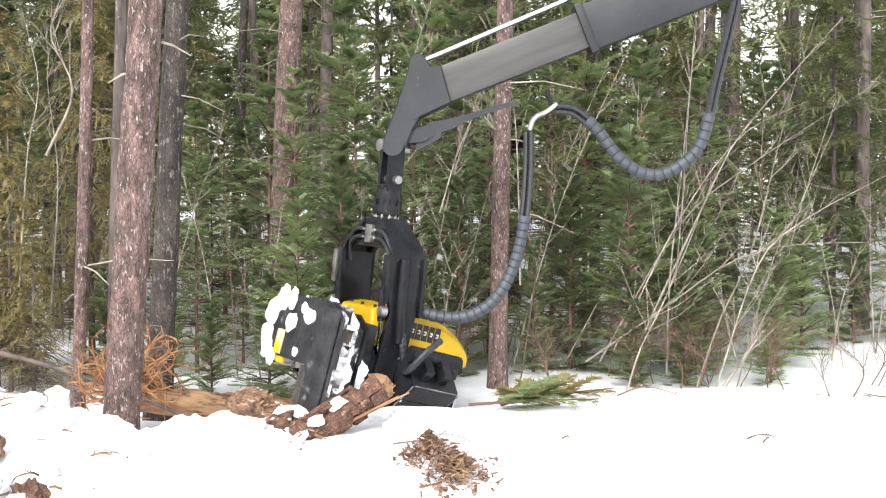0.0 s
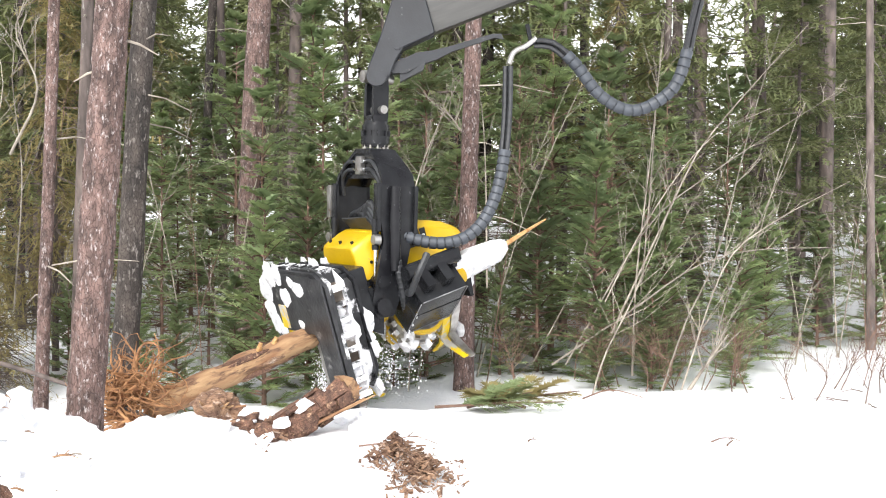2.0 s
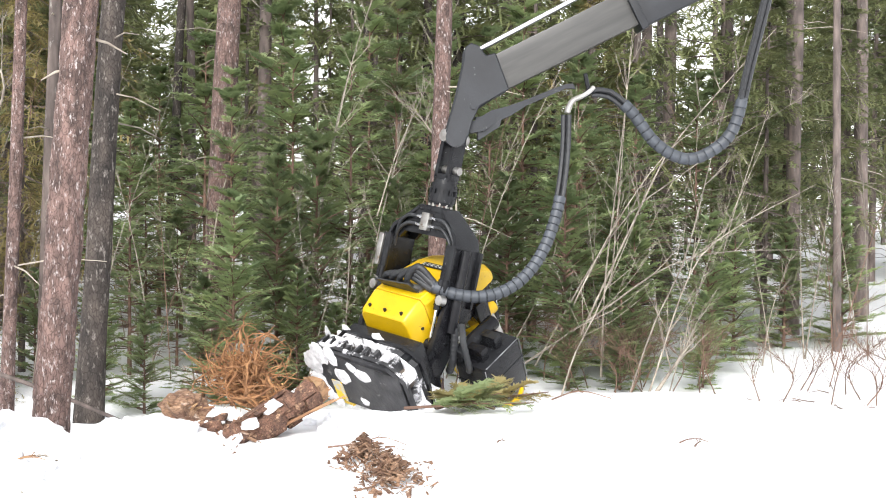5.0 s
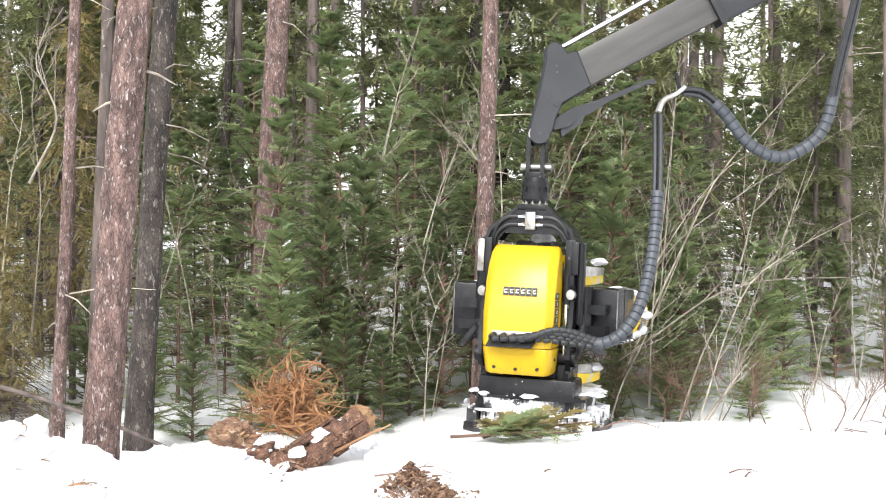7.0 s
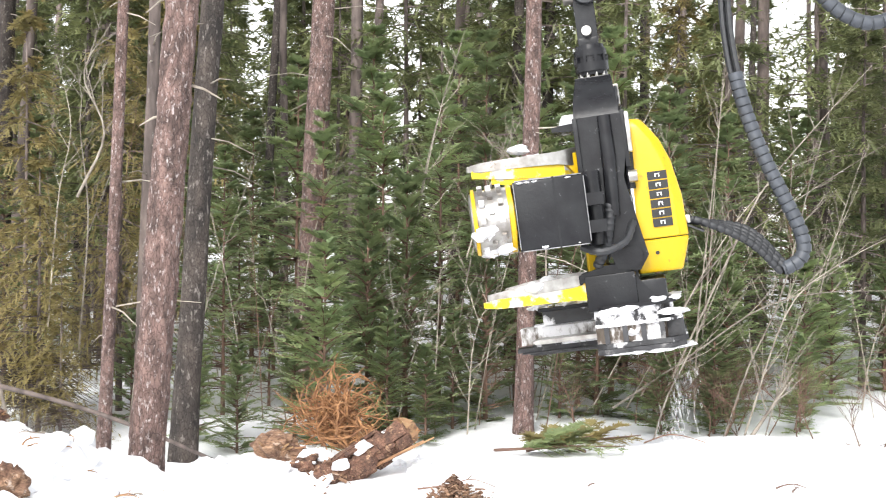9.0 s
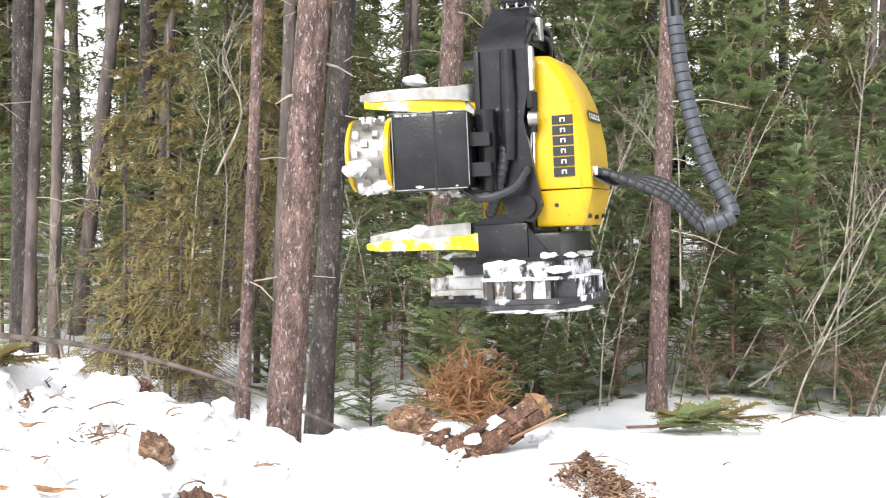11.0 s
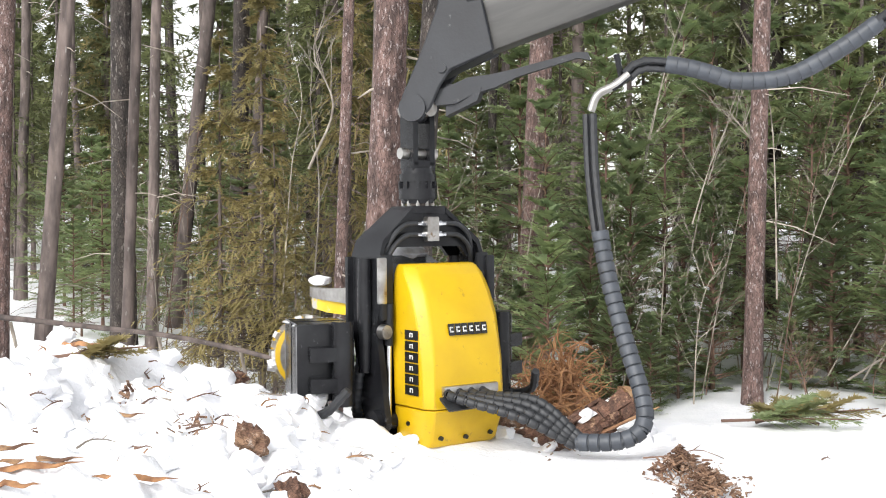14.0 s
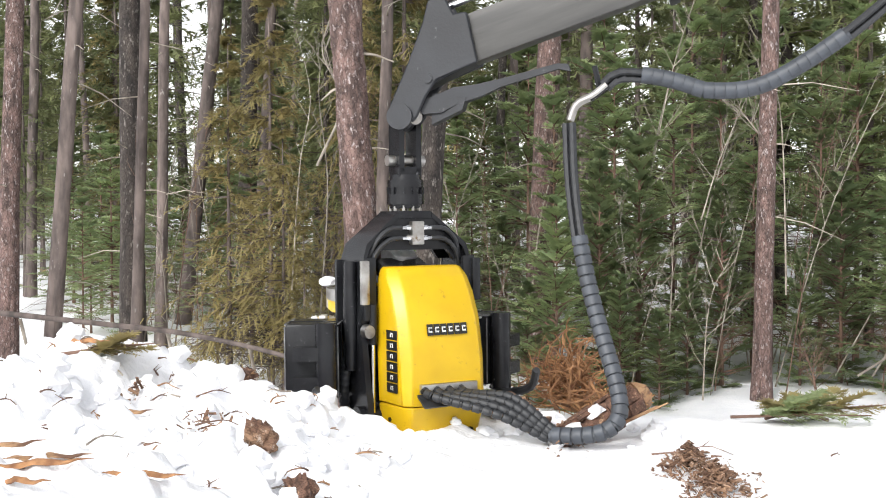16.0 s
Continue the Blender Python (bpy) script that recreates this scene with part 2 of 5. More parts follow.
def curve_points(pts, n):
    """n + 1 points on a smooth curve through pts (Catmull-Rom), at even lengths."""
    p = [Vector(q) for q in pts]
    p = [p[0] * 2 - p[1]] + p + [p[-1] * 2 - p[-2]]
    fine = []
    for i in range(1, len(p) - 2):
        for k in range(12):
            t = k / 12
            a, b, c, d = p[i - 1:i + 3]
            fine.append(0.5 * (2 * b + (c - a) * t + (2 * a - 5 * b + 4 * c - d) * t * t + (3 * b - a - 3 * c + d) * t ** 3))
    fine.append(p[-2])
    run = [0.0]
    for a, b in zip(fine, fine[1:]):
        run.append(run[-1] + (b - a).length)
    out, j = [], 0
    for k in range(n + 1):
        s = run[-1] * k / n
        while j < len(run) - 2 and run[j + 1] < s:
            j += 1
        out.append(fine[j].lerp(fine[j + 1], (s - run[j]) / max(1e-6, run[j + 1] - run[j])))
    return out


# ---- the snow: forest floor at z = 0, a ploughed bank before it ----
def rise(x, crest):
    """Height of a crest given by (x, z) stations."""
    for (xa, za), (xb, zb) in zip(crest, crest[1:]):
        if x <= xb:
            return za + (zb - za) * smooth_step(xa, xb, x)
    return crest[-1][1]


CREST = [(-40, 0.8), (-6.5, 0.85), (-5.2, 0.93), (-4.05, 1.12), (-3.45, 0.9), (-2.75, 0.83), (-2.38, 0.64), (-1.86, 0.53), (-0.8, 0.47), (1.5, 0.42), (4, 0.36), (40, 0.3)]


def snow_height(x, y):
    top = rise(x, CREST)
    back = 8.2 + 1.1 * smooth_step(-2.3, -1.7, x) + 1.0 * smooth_step(0.5, 3.0, x)
    near = 0.75 + 0.1 * smooth_step(-1, -4, x)
    h = near * top + (1 - near) * top * smooth_step(4.5, 8.0, y)
    fall = 0.9 + 1.6 * smooth_step(-2.2, 0.5, x)
    h *= 1 - smooth_step(back, back + fall, y)
    h += 0.1 * smooth_step(9.0, 10.0, y) * (1 - smooth_step(11, 14, y)) * smooth_step(-2.2, -1.2, x)
    q = Vector((x, y, 0))
    rough = smooth_step(-0.8, -3.0, x) * smooth_step(10.5, 8.5, y)
    h += 0.16 * noise.noise(q * 0.35) + 0.05 * noise.noise(q * 1.1)
    h += (0.018 + 0.15 * rough) * noise.noise(q * 3.1) + (0.008 + 0.09 * rough) * noise.noise(q * 8.3 + Vector((7, 3, 0)))
    if rough > 0:
        h += 0.05 * rough * max(0.0, noise.noise(q * 5.3 + Vector((1, 9, 4))) - 0.1) * 2 + 0.045 * rough * noise.cell(q * 6.0 + Vector((0.4, 0, 0)) * noise.noise(q * 4))
    if y > 16:
        h += min(1.6, (y - 16) * 0.035)
    return h


def snow_ground():
    def spread(lo, hi, step, far):
        a = [lo + step * i for i in range(int(round((hi - lo) / step)) + 1)]
        s, q = step, hi
        out = []
        while q < far:
            s *= 1.22
            q += s
            out.append(q)
        s, q = step, lo
        pre = []
        while q > -far:
            s *= 1.22
            q -= s
            pre.append(q)
        return pre[::-1] + a + out
    xs, ys = spread(-7.0, 5.0, 0.055, 2600), spread(5.4, 13.0, 0.055, 2600)
    nx = len(xs)
    verts = [(x, y, snow_height(x, y) if abs(x) < 120 and -20 < y < 160 else 1.6 if y > 16 else 0.8) for y in ys for x in xs]
    faces = [(j * nx + i, j * nx + i + 1, (j + 1) * nx + i + 1, (j + 1) * nx + i) for j in range(len(ys) - 1) for i in range(nx - 1)]
    me = bpy.data.meshes.new("ground")
    me.from_pydata(verts, [], faces)
    me.materials.append(SNOW)
    me.shade_smooth()
    tagged(new("ground", me), "deep white snow with a ploughed lumpy bank", "snow ground", kind="structure")


snow_ground()

# ---- trees ----
def trunk_geo(height, dia, lean, rng, n=14, step=0.5, wobble=0.012, flare=0.25, taper=0.35):
    pts, rad = [], []
    k = int(height / step)
    for i in range(k + 1):
        z = -0.15 + (height + 0.15) * i / k
        w = wobble * z * 0.5
        pts.append((lean * z + w * noise.noise(Vector((z * 0.4, dia * 90, 0))), w * noise.noise(Vector((z * 0.4, dia * 90, 9))), z))
        rad.append(dia / 2 * (1 + flare * math.exp(-max(0, z) * 2.2)) * (1 - taper * z / height))
    g = Geo()
    g.tube(pts, rad, n, rough=0.045, rng=rng)
    return g


def bough_geo(g, base, direction, length, rng, needle=0.05, twigs=9, droop=0.25, per=8, width=0.9, hang=0.0):
    """A conifer bough: an axis with side twigs that carry needle blades, all in one mesh."""
    d = Vector(direction).normalized()
    side = d.cross(Vector((0, 0, 1))).normalized()
    base = Vector(base)

    def along(t):
        return base + d * length * t + Vector((0, 0, -droop * length * t * t))
    for i in range(twigs):
        t = 0.12 + 0.88 * (i + rng.uniform(0, 0.8)) / twigs
        p = along(t)
        for s in (-1, 1):
            ln = length * 0.42 * width * (1.08 - t) * rng.uniform(0.6, 1.15) + needle
            tw = (d * rng.uniform(0.55, 0.9) + side * s * rng.uniform(0.6, 1.0) + Vector((0, 0, rng.uniform(-0.28 - 1.3 * hang, 0.2 + 0.25 * hang)))).normalized()
            q = tw.cross(Vector((0, 0, 1))).normalized()
            m = max(2, int(per * ln / (0.42 * length)) + 1)
            tilt = (q + Vector((0, 0, rng.uniform(-0.5, 0.5)))).normalized() * needle * 0.2
            o = len(g.v)
            g.v += [tuple(p - tilt * 0.6), tuple(p + tilt * 0.6), tuple(p + tw * ln * 0.6 + tilt - Vector((0, 0, 0.05 * ln))), tuple(p + tw * ln + Vector((0, 0, -0.12 * ln))), tuple(p + tw * ln * 0.55 - tilt - Vector((0, 0, 0.05 * ln)))]
            g.f += [(o, o + 1, o + 2, o + 4), (o + 4, o + 2, o + 3)]
            for k in range(m):
                u = (k + 0.3) / m
                c = p + tw * ln * u + Vector((0, 0, -0.12 * ln * u * u))
                for w in (-1, 1):
                    tip = c + (tw * 0.75 + q * w * rng.uniform(0.45, 0.95) + Vector((0, 0, rng.uniform(-0.15, 0.5)))) * needle * rng.uniform(0.8, 1.5)
                    o = len(g.v)
                    wd = tw * needle * 0.27
                    g.v += [tuple(c - wd), tuple(c + wd + Vector((0, 0, needle * 0.14))), tuple(tip)]
                    g.f.append((o, o + 1, o + 2))


def conifer(name, label, height, spread, trunk_dia, rng, leaf, bark, whorl=0.26, per_whorl=6, start=0.1, needle=0.055, twigs=8, per=7, droop=0.2, up=0.35, dead=0, width=0.9, hang=0.0):
    """A conifer with trunk, crown and dead lower twigs. hang: how far the side twigs hang down."""
    t = thing(name, label, "conifer tree")
    part("trunk", trunk_geo(height, trunk_dia, 0.0, rng, 8, 0.4, taper=0.93), bark, t)
    crown, wood = Geo(), Geo()
    z = start * height
    while z < height * 0.97:
        f = (z / height - start) / (1 - start)
        r = spread * (1 - f) ** 0.85 * rng.uniform(0.75, 1.12) + 0.06
        a0 = rng.uniform(0, 6.3)
        for k in range(per_whorl):
            if rng.random() < 0.12:
                continue
            a = a0 + 2 * math.pi * (k + rng.uniform(-0.5, 0.5)) / per_whorl
            ln = r * rng.uniform(0.45, 1.25)
            d = Vector((math.cos(a), math.sin(a), up * (0.4 + f) + rng.uniform(-0.28, 0.28)))
            zz = z + rng.uniform(-0.9, 0.9) * whorl
            bough_geo(crown, (0, 0, zz), d, ln, rng, needle, twigs, droop, per, width, hang)
            e = d.normalized() * ln
            wood.tube([(0, 0, zz), (e.x * 0.5, e.y * 0.5, zz + e.z * 0.5 - droop * ln * 0.25), (e.x * 0.95, e.y * 0.95, zz + e.z * 0.95 - droop * ln * 0.9)], [0.012 + 0.008 * ln, 0.008, 0.003], 4, caps=False)
        z += whorl * rng.uniform(0.8, 1.2)
    for k in range(dead):
        a, zz = rng.uniform(0, 6.3), rng.uniform(0.1, start * 1.3) * height
        ln = rng.uniform(0.4, 1.0) * spread
        wood.tube([(0, 0, zz), (math.cos(a) * ln * 0.6, math.sin(a) * ln * 0.6, zz - 0.02), (math.cos(a + 0.2) * ln, math.sin(a + 0.2) * ln, zz - 0.25 * ln)], [0.012, 0.008, 0.003], 4, caps=False)
    part("crown", crown, leaf, t, smooth=0)
    tagged(part("dead_wood", wood, bark, t, smooth=0), kind="stuff")
    return t


def bare_sapling(label, points, radius, rng, mat, twigs=10, spread=0.7, group="bare saplings"):
    """A thin leafless stem through points, with side twigs that fork."""
    t = thing("bare_sapling", label, "sapling", group)
    base = Vector(points[0])
    t.location = base
    pts = [p - base for p in curve_points(points, 14)]
    g = Geo()
    g.tube(pts, [radius * (1 - 0.8 * i / 14) for i in range(15)], 6)
    part("stem", g, mat, t)
    b = Geo()
    for k in range(twigs):
        i = rng.randint(3, 13)
        p, d = pts[i], (pts[min(14, i + 1)] - pts[i - 1]).normalized()
        ln = spread * rng.uniform(0.4, 1.2) * (1.2 - i / 15)
        o = Vector((rng.uniform(-1, 1), rng.uniform(-0.7, 0.7), rng.uniform(-0.1, 0.6))).normalized()
        w = (d * 0.8 + o * 0.8).normalized()
        m, e = p + w * ln * 0.5, p + (w + Vector((0, 0, 0.12))) * ln
        b.tube([p, m, e], [radius * 0.4, radius * 0.28, radius * 0.1], 4, caps=False)
        for s in (0.45, 0.75):
            q = p.lerp(e, s)
            f = (w + Vector((rng.uniform(-1, 1), rng.uniform(-0.7, 0.7), rng.uniform(-0.3, 0.7))) * 0.8).normalized()
            b.tube([q, q + f * ln * 0.22, q + (f + Vector((0, 0, 0.15))) * ln * 0.42], [radius * 0.24, radius * 0.17, radius * 0.07], 4, caps=False)
    tagged(part("fine_brush", b, mat, t, smooth=0), kind="stuff")
    return t


def standing_trunk(name, label, x, y, dia, lean, bark, rng, height=11.0, stubs=10, category="tree"):
    t = thing(name, label, category, m=pose(x, y, snow_height(x, y) - 0.05))
    part("trunk", trunk_geo(height, dia, lean, rng), bark, t)
    if stubs:
        g = Geo()
        for k in range(stubs):
            z, a = rng.uniform(1.2, 7.0), rng.uniform(0, 6.3)
            ln = rng.uniform(0.15, 1.1)
            p = Vector((lean * z, 0, z))
            d = Vector((math.cos(a), math.sin(a), rng.uniform(-0.35, 0.2)))
            g.tube([p, p + d * ln * 0.5, p + d * ln + Vector((0, 0, -0.12 * ln))], [0.011, 0.008, 0.003], 4, caps=False)
        tagged(part("dead_wood", g, TWIG, t, smooth=0), kind="stuff")
    return t


def build_forest():
    rng = random.Random(7)
    # named trunks: x, y, diameter, lean, bark
    for x, y, dia, lean, bark, label in (
        (-3.51, 11.5, 0.125, 0.035, BARK_PINE, "slender reddish pine trunk with dead twigs"),
        (-7.87, 12.5, 0.24, 0.034, BARK_PINE, "red-brown pine trunk in the snow"),
        (-7.64, 13.0, 0.20, 0.09, BARK_FAR, "leaning grey-brown pine trunk"),
        (-7.02, 14.0, 0.15, 0.035, BARK_FAR, "grey-brown trunk beside a dark birch"),
        (-8.1, 17.0, 0.18, 0.021, BARK_FAR, "straight grey-brown trunk in the woods"),
        (-9.1, 20.0, 0.27, 0.124, BARK_FAR, "dark leaning trunk against the white sky"),
        (-2.22, 16.0, 0.36, 0.045, BARK_PINE, "pine trunk rising behind young firs"),
        (0.625, 14.0, 0.215, 0.014, BARK_PINE, "pine trunk with a pale vine stem beside it"),
        (6.95, 18.0, 0.13, -0.022, BARK_FAR, "thin straight trunk behind the clearing"),
    ):
        standing_trunk("pine_tree", label, x, y, dia, lean, bark, rng)
    standing_trunk("spruce_tree", "dark spruce trunk with mottled grey bark", -2.86, 12.0, 0.26, 0.054, BARK_DARK, rng)
    standing_trunk("birch_tree", "dark old birch trunk with pale patches", -7.54, 15.0, 0.35, -0.004, BARK_DARK, rng)
    standing_trunk("birch_tree", "dark far birch trunk with pale patches", -8.29, 21.0, 0.36, 0.02, BARK_DARK, rng)
    for x, y, dia, lean in ((-2.17, 22, 0.27, 0.011), (6.92, 20, 0.26, 0), (8.95, 22, 0.24, -0.019), (-0.33, 24, 0.25, 0.011), (-14.5, 24, 0.24, 0.027), (-0.31, 26, 0.27, 0.02),
                            (-3.85, 14, 0.16, 0.027), (5.24, 24, 0.25, 0.007), (6.18, 26, 0.3, 0.006), (3.82, 22, 0.15, 0), (5.44, 23, 0.27, 0.013), (7.52, 22, 0.24, 0)):
        standing_trunk("far_tree", "grey-brown trunk deep in the woods", x, y, dia, lean, BARK_FAR, rng)


    # young firs: x, y, height, spread, prototype
    green = conifer("young_fir", "bushy young green fir standing in snow", 3.0, 1.05, 0.06, rng, NEEDLES, TWIG_RED, whorl=0.19, start=0.04, per_whorl=6, needle=0.05, twigs=10, per=8, up=0.75, droop=0.12, width=0.8)
    tall = conifer("young_fir", "slim young green fir in the thicket", 5.2, 1.3, 0.08, rng, NEEDLES, TWIG_RED, whorl=0.29, start=0.16, per_whorl=6, needle=0.065, twigs=8, per=6, up=0.5, droop=0.15, dead=14)
    olive = conifer("spruce_tree", "spruce with drooping yellowing boughs", 8.0, 2.0, 0.14, rng, NEEDLES_OLIVE, BARK_FAR, whorl=0.46, per_whorl=6, start=0.14, needle=0.075, twigs=10, per=6, up=0.0, droop=0.42, dead=110, hang=0.8)
    dark = conifer("spruce_tree", "dark green spruce in the dense woods", 11.0, 2.2, 0.17, rng, NEEDLES_DARK, BARK_FAR, whorl=0.5, per_whorl=6, start=0.26, needle=0.11, twigs=8, per=4, up=0.2, droop=0.3, dead=20, hang=0.9)
    thin = conifer("spruce_tree", "sparse spruce with dead lower twigs", 12.0, 1.8, 0.2, rng, NEEDLES_DARK, BARK_FAR, whorl=0.55, per_whorl=5, start=0.25, needle=0.11, twigs=8, per=4, up=0.1, droop=0.35, dead=60, hang=0.9)

    far = conifer("spruce_tree", "far dark spruce closing the woods", 13.0, 2.4, 0.2, rng, NEEDLES_DARK, BARK_FAR, whorl=0.6, per_whorl=6, start=0.2, needle=0.2, twigs=6, per=3, up=0.2, droop=0.3, dead=0, hang=0.9)

    def put(proto, x, y, height, base_height, turn=None, wide=1.0):
        k = height / base_height
        c = copy_thing(proto, pose(x, y, snow_height(x, y) - 0.05, 0, 0, rng.uniform(0, 360) if turn is None else turn))
        c.scale = (k * wide, k * wide, k)
        return c
    for x, y, h, w in ((-1.62, 13.4, 2.45, 1.0), (-0.95, 13.9, 1.6, 1.1), (-2.45, 12.7, 1.25, 1.1), (-1.25, 14.6, 3.0, 0.9), (1.6, 15.2, 2.6, 1.1), (2.3, 15.0, 3.2, 1.0), (3.3, 15.6, 2.3, 1.1),
                       (3.97, 14.6, 1.25, 1.1), (2.9, 14.4, 1.5, 1.2), (5.2, 17.5, 2.3, 1.1), (6.3, 18.5, 2.1, 1.2), (-4.0, 14.2, 1.4, 1.1), (-5.6, 15.5, 1.6, 1.2), (1.1, 14.8, 1.7, 1.0), (-0.2, 14.4, 1.5, 1.1), (7.4, 19, 2.4, 1.2), (-0.5, 13.8, 1.2, 1.2), (-2.0, 13.8, 1.5, 1.1), (0.2, 15.0, 2.6, 1.0), (3.2, 16.2, 3.0, 1.0), (4.4, 16.0, 2.2, 1.2), (-3.0, 13.2, 1.3, 1.1), (2.2, 13.9, 1.1, 1.2), (-0.8, 15.0, 3.3, 0.95)):
        put(green, x, y, h, 3.0, wide=w)
    for x, y, h, w in ((-0.4, 15.6, 4.4, 0.9), (-1.9, 15.4, 4.0, 0.9), (0.2, 16.6, 5.2, 0.9), (-3.2, 15.6, 3.6, 1.0), (1.5, 16.8, 4.8, 0.9), (2.7, 16.6, 4.4, 1.0), (3.7, 17.5, 4.2, 1.0), (0.9, 17.6, 5.4, 0.9),
                       (5.0, 19, 4.4, 1.0), (6.6, 20.5, 4.0, 1.1), (-6.2, 17.5, 3.4, 1.0), (-7.4, 19, 3.6, 1.1), (-10.2, 19.5, 3.4, 1.1), (-2.6, 18, 5.0, 1.0), (-1.2, 16.4, 4.6, 0.95), (0.6, 15.9, 3.8, 1.0), (2.1, 18, 5.6, 1.0), (3.1, 18.6, 5.0, 1.0), (4.2, 19.4, 4.6, 1.0), (-3.9, 17, 4.0, 1.0), (-0.2, 18.4, 5.6, 1.0), (5.8, 21, 4.6, 1.1), (7.6, 22, 4.4, 1.1), (-9.0, 22, 4.0, 1.1), (-12, 22.5, 3.8, 1.1), (-1.6, 19.5, 5.8, 1.0), (-8.8, 18.5, 3.0, 1.1), (-10.5, 21, 4.0, 1.1), (-7.0, 16.6, 2.4, 1.1), (-9.6, 17.4, 2.5, 1.1), (-11.5, 20, 3.2, 1.1), (-8.0, 22, 4.4, 1.1), (-9.3, 20.5, 2.6, 1.2), (-10.4, 23, 3.0, 1.2), (-8.9, 21, 2.8, 1.2), (-11.4, 24, 3.2, 1.2), (-12.2, 24.5, 3.2, 1.2), (-9.9, 18.2, 2.0, 1.2), (-8.6, 16.8, 1.7, 1.2), (-7.9, 15.8, 1.5, 1.2), (-12.9, 23, 3.4, 1.2), (-2.75, 16.5, 2.2, 1.2), (-3.5, 18.2, 3.0, 1.1), (-3.9, 21.5, 4.6, 1.1), (-3.3, 20.2, 3.6, 1.2)):
        put(tall, x, y, h, 5.2, wide=w)
    for x, y, h, w in ((-5.05, 13.6, 5.2, 0.85), (-4.5, 15.4, 6.0, 0.8), (-4.9, 19.5, 9.0, 0.9), (3.4, 20, 8.0, 0.9), (-4.75, 13.2, 3.4, 1.0), (-5.7, 13.9, 4.4, 1.0), (-4.4, 12.9, 2.2, 1.1)):
        put(olive, x, y, h, 8.0, wide=w)
    for x, y in ((-6.6, 21.5), (-7.6, 23.5), (-6.0, 19.8), (-8.4, 27), (-5.2, 22.5), (-9.4, 29), (0.3, 21.5), (1.2, 23.2), (2.3, 22), (3.1, 25), (2.4, 28), (0.6, 27)):
        put(dark, x, y, rng.uniform(9, 12), 11.0)
    spots = []
    tries = 0
    while len(spots) < 135 and tries < 4000:
        tries += 1
        y = 18.5 + 38 * rng.random() ** 0.9
        x = y * rng.uniform(-0.66, 0.5)
        if all((x - a) ** 2 + (y - b) ** 2 > 1.5 ** 2 for a, b in spots):
            spots.append((x, y))
            gap = 0.7 if -0.5 < x / y < -0.405 else 0.45 if -0.19 < x / y < -0.15 or -0.085 < x / y < -0.06 else 0.0
            if rng.random() < gap:
                continue
            proto, h0 = ((dark, 11.0), (thin, 12.0), (dark, 11.0))[len(spots) % 3] if y < 31 else (far, 13.0)
            put(proto, x, y, h0 * rng.uniform(0.6, 1.15), h0, wide=rng.uniform(0.85, 1.15))
    for k in range(42):
        y = rng.uniform(20, 46)
        x = y * rng.uniform(-0.66, 0.5)
        standing_trunk("far_tree", "grey-brown trunk deep in the woods", x, y, rng.uniform(0.1, 0.26), rng.uniform(-0.04, 0.06), BARK_FAR if k % 3 else BARK_DARK, rng, 13.0, 6)
    for proto, p in ((green, (-9.5, 23)), (tall, (10.5, 22.5)), (olive, (-13.5, 26)), (dark, (13, 30)), (thin, (-17, 30)), (far, (16, 34))):
        proto.location = (p[0], p[1], 0)


build_forest()


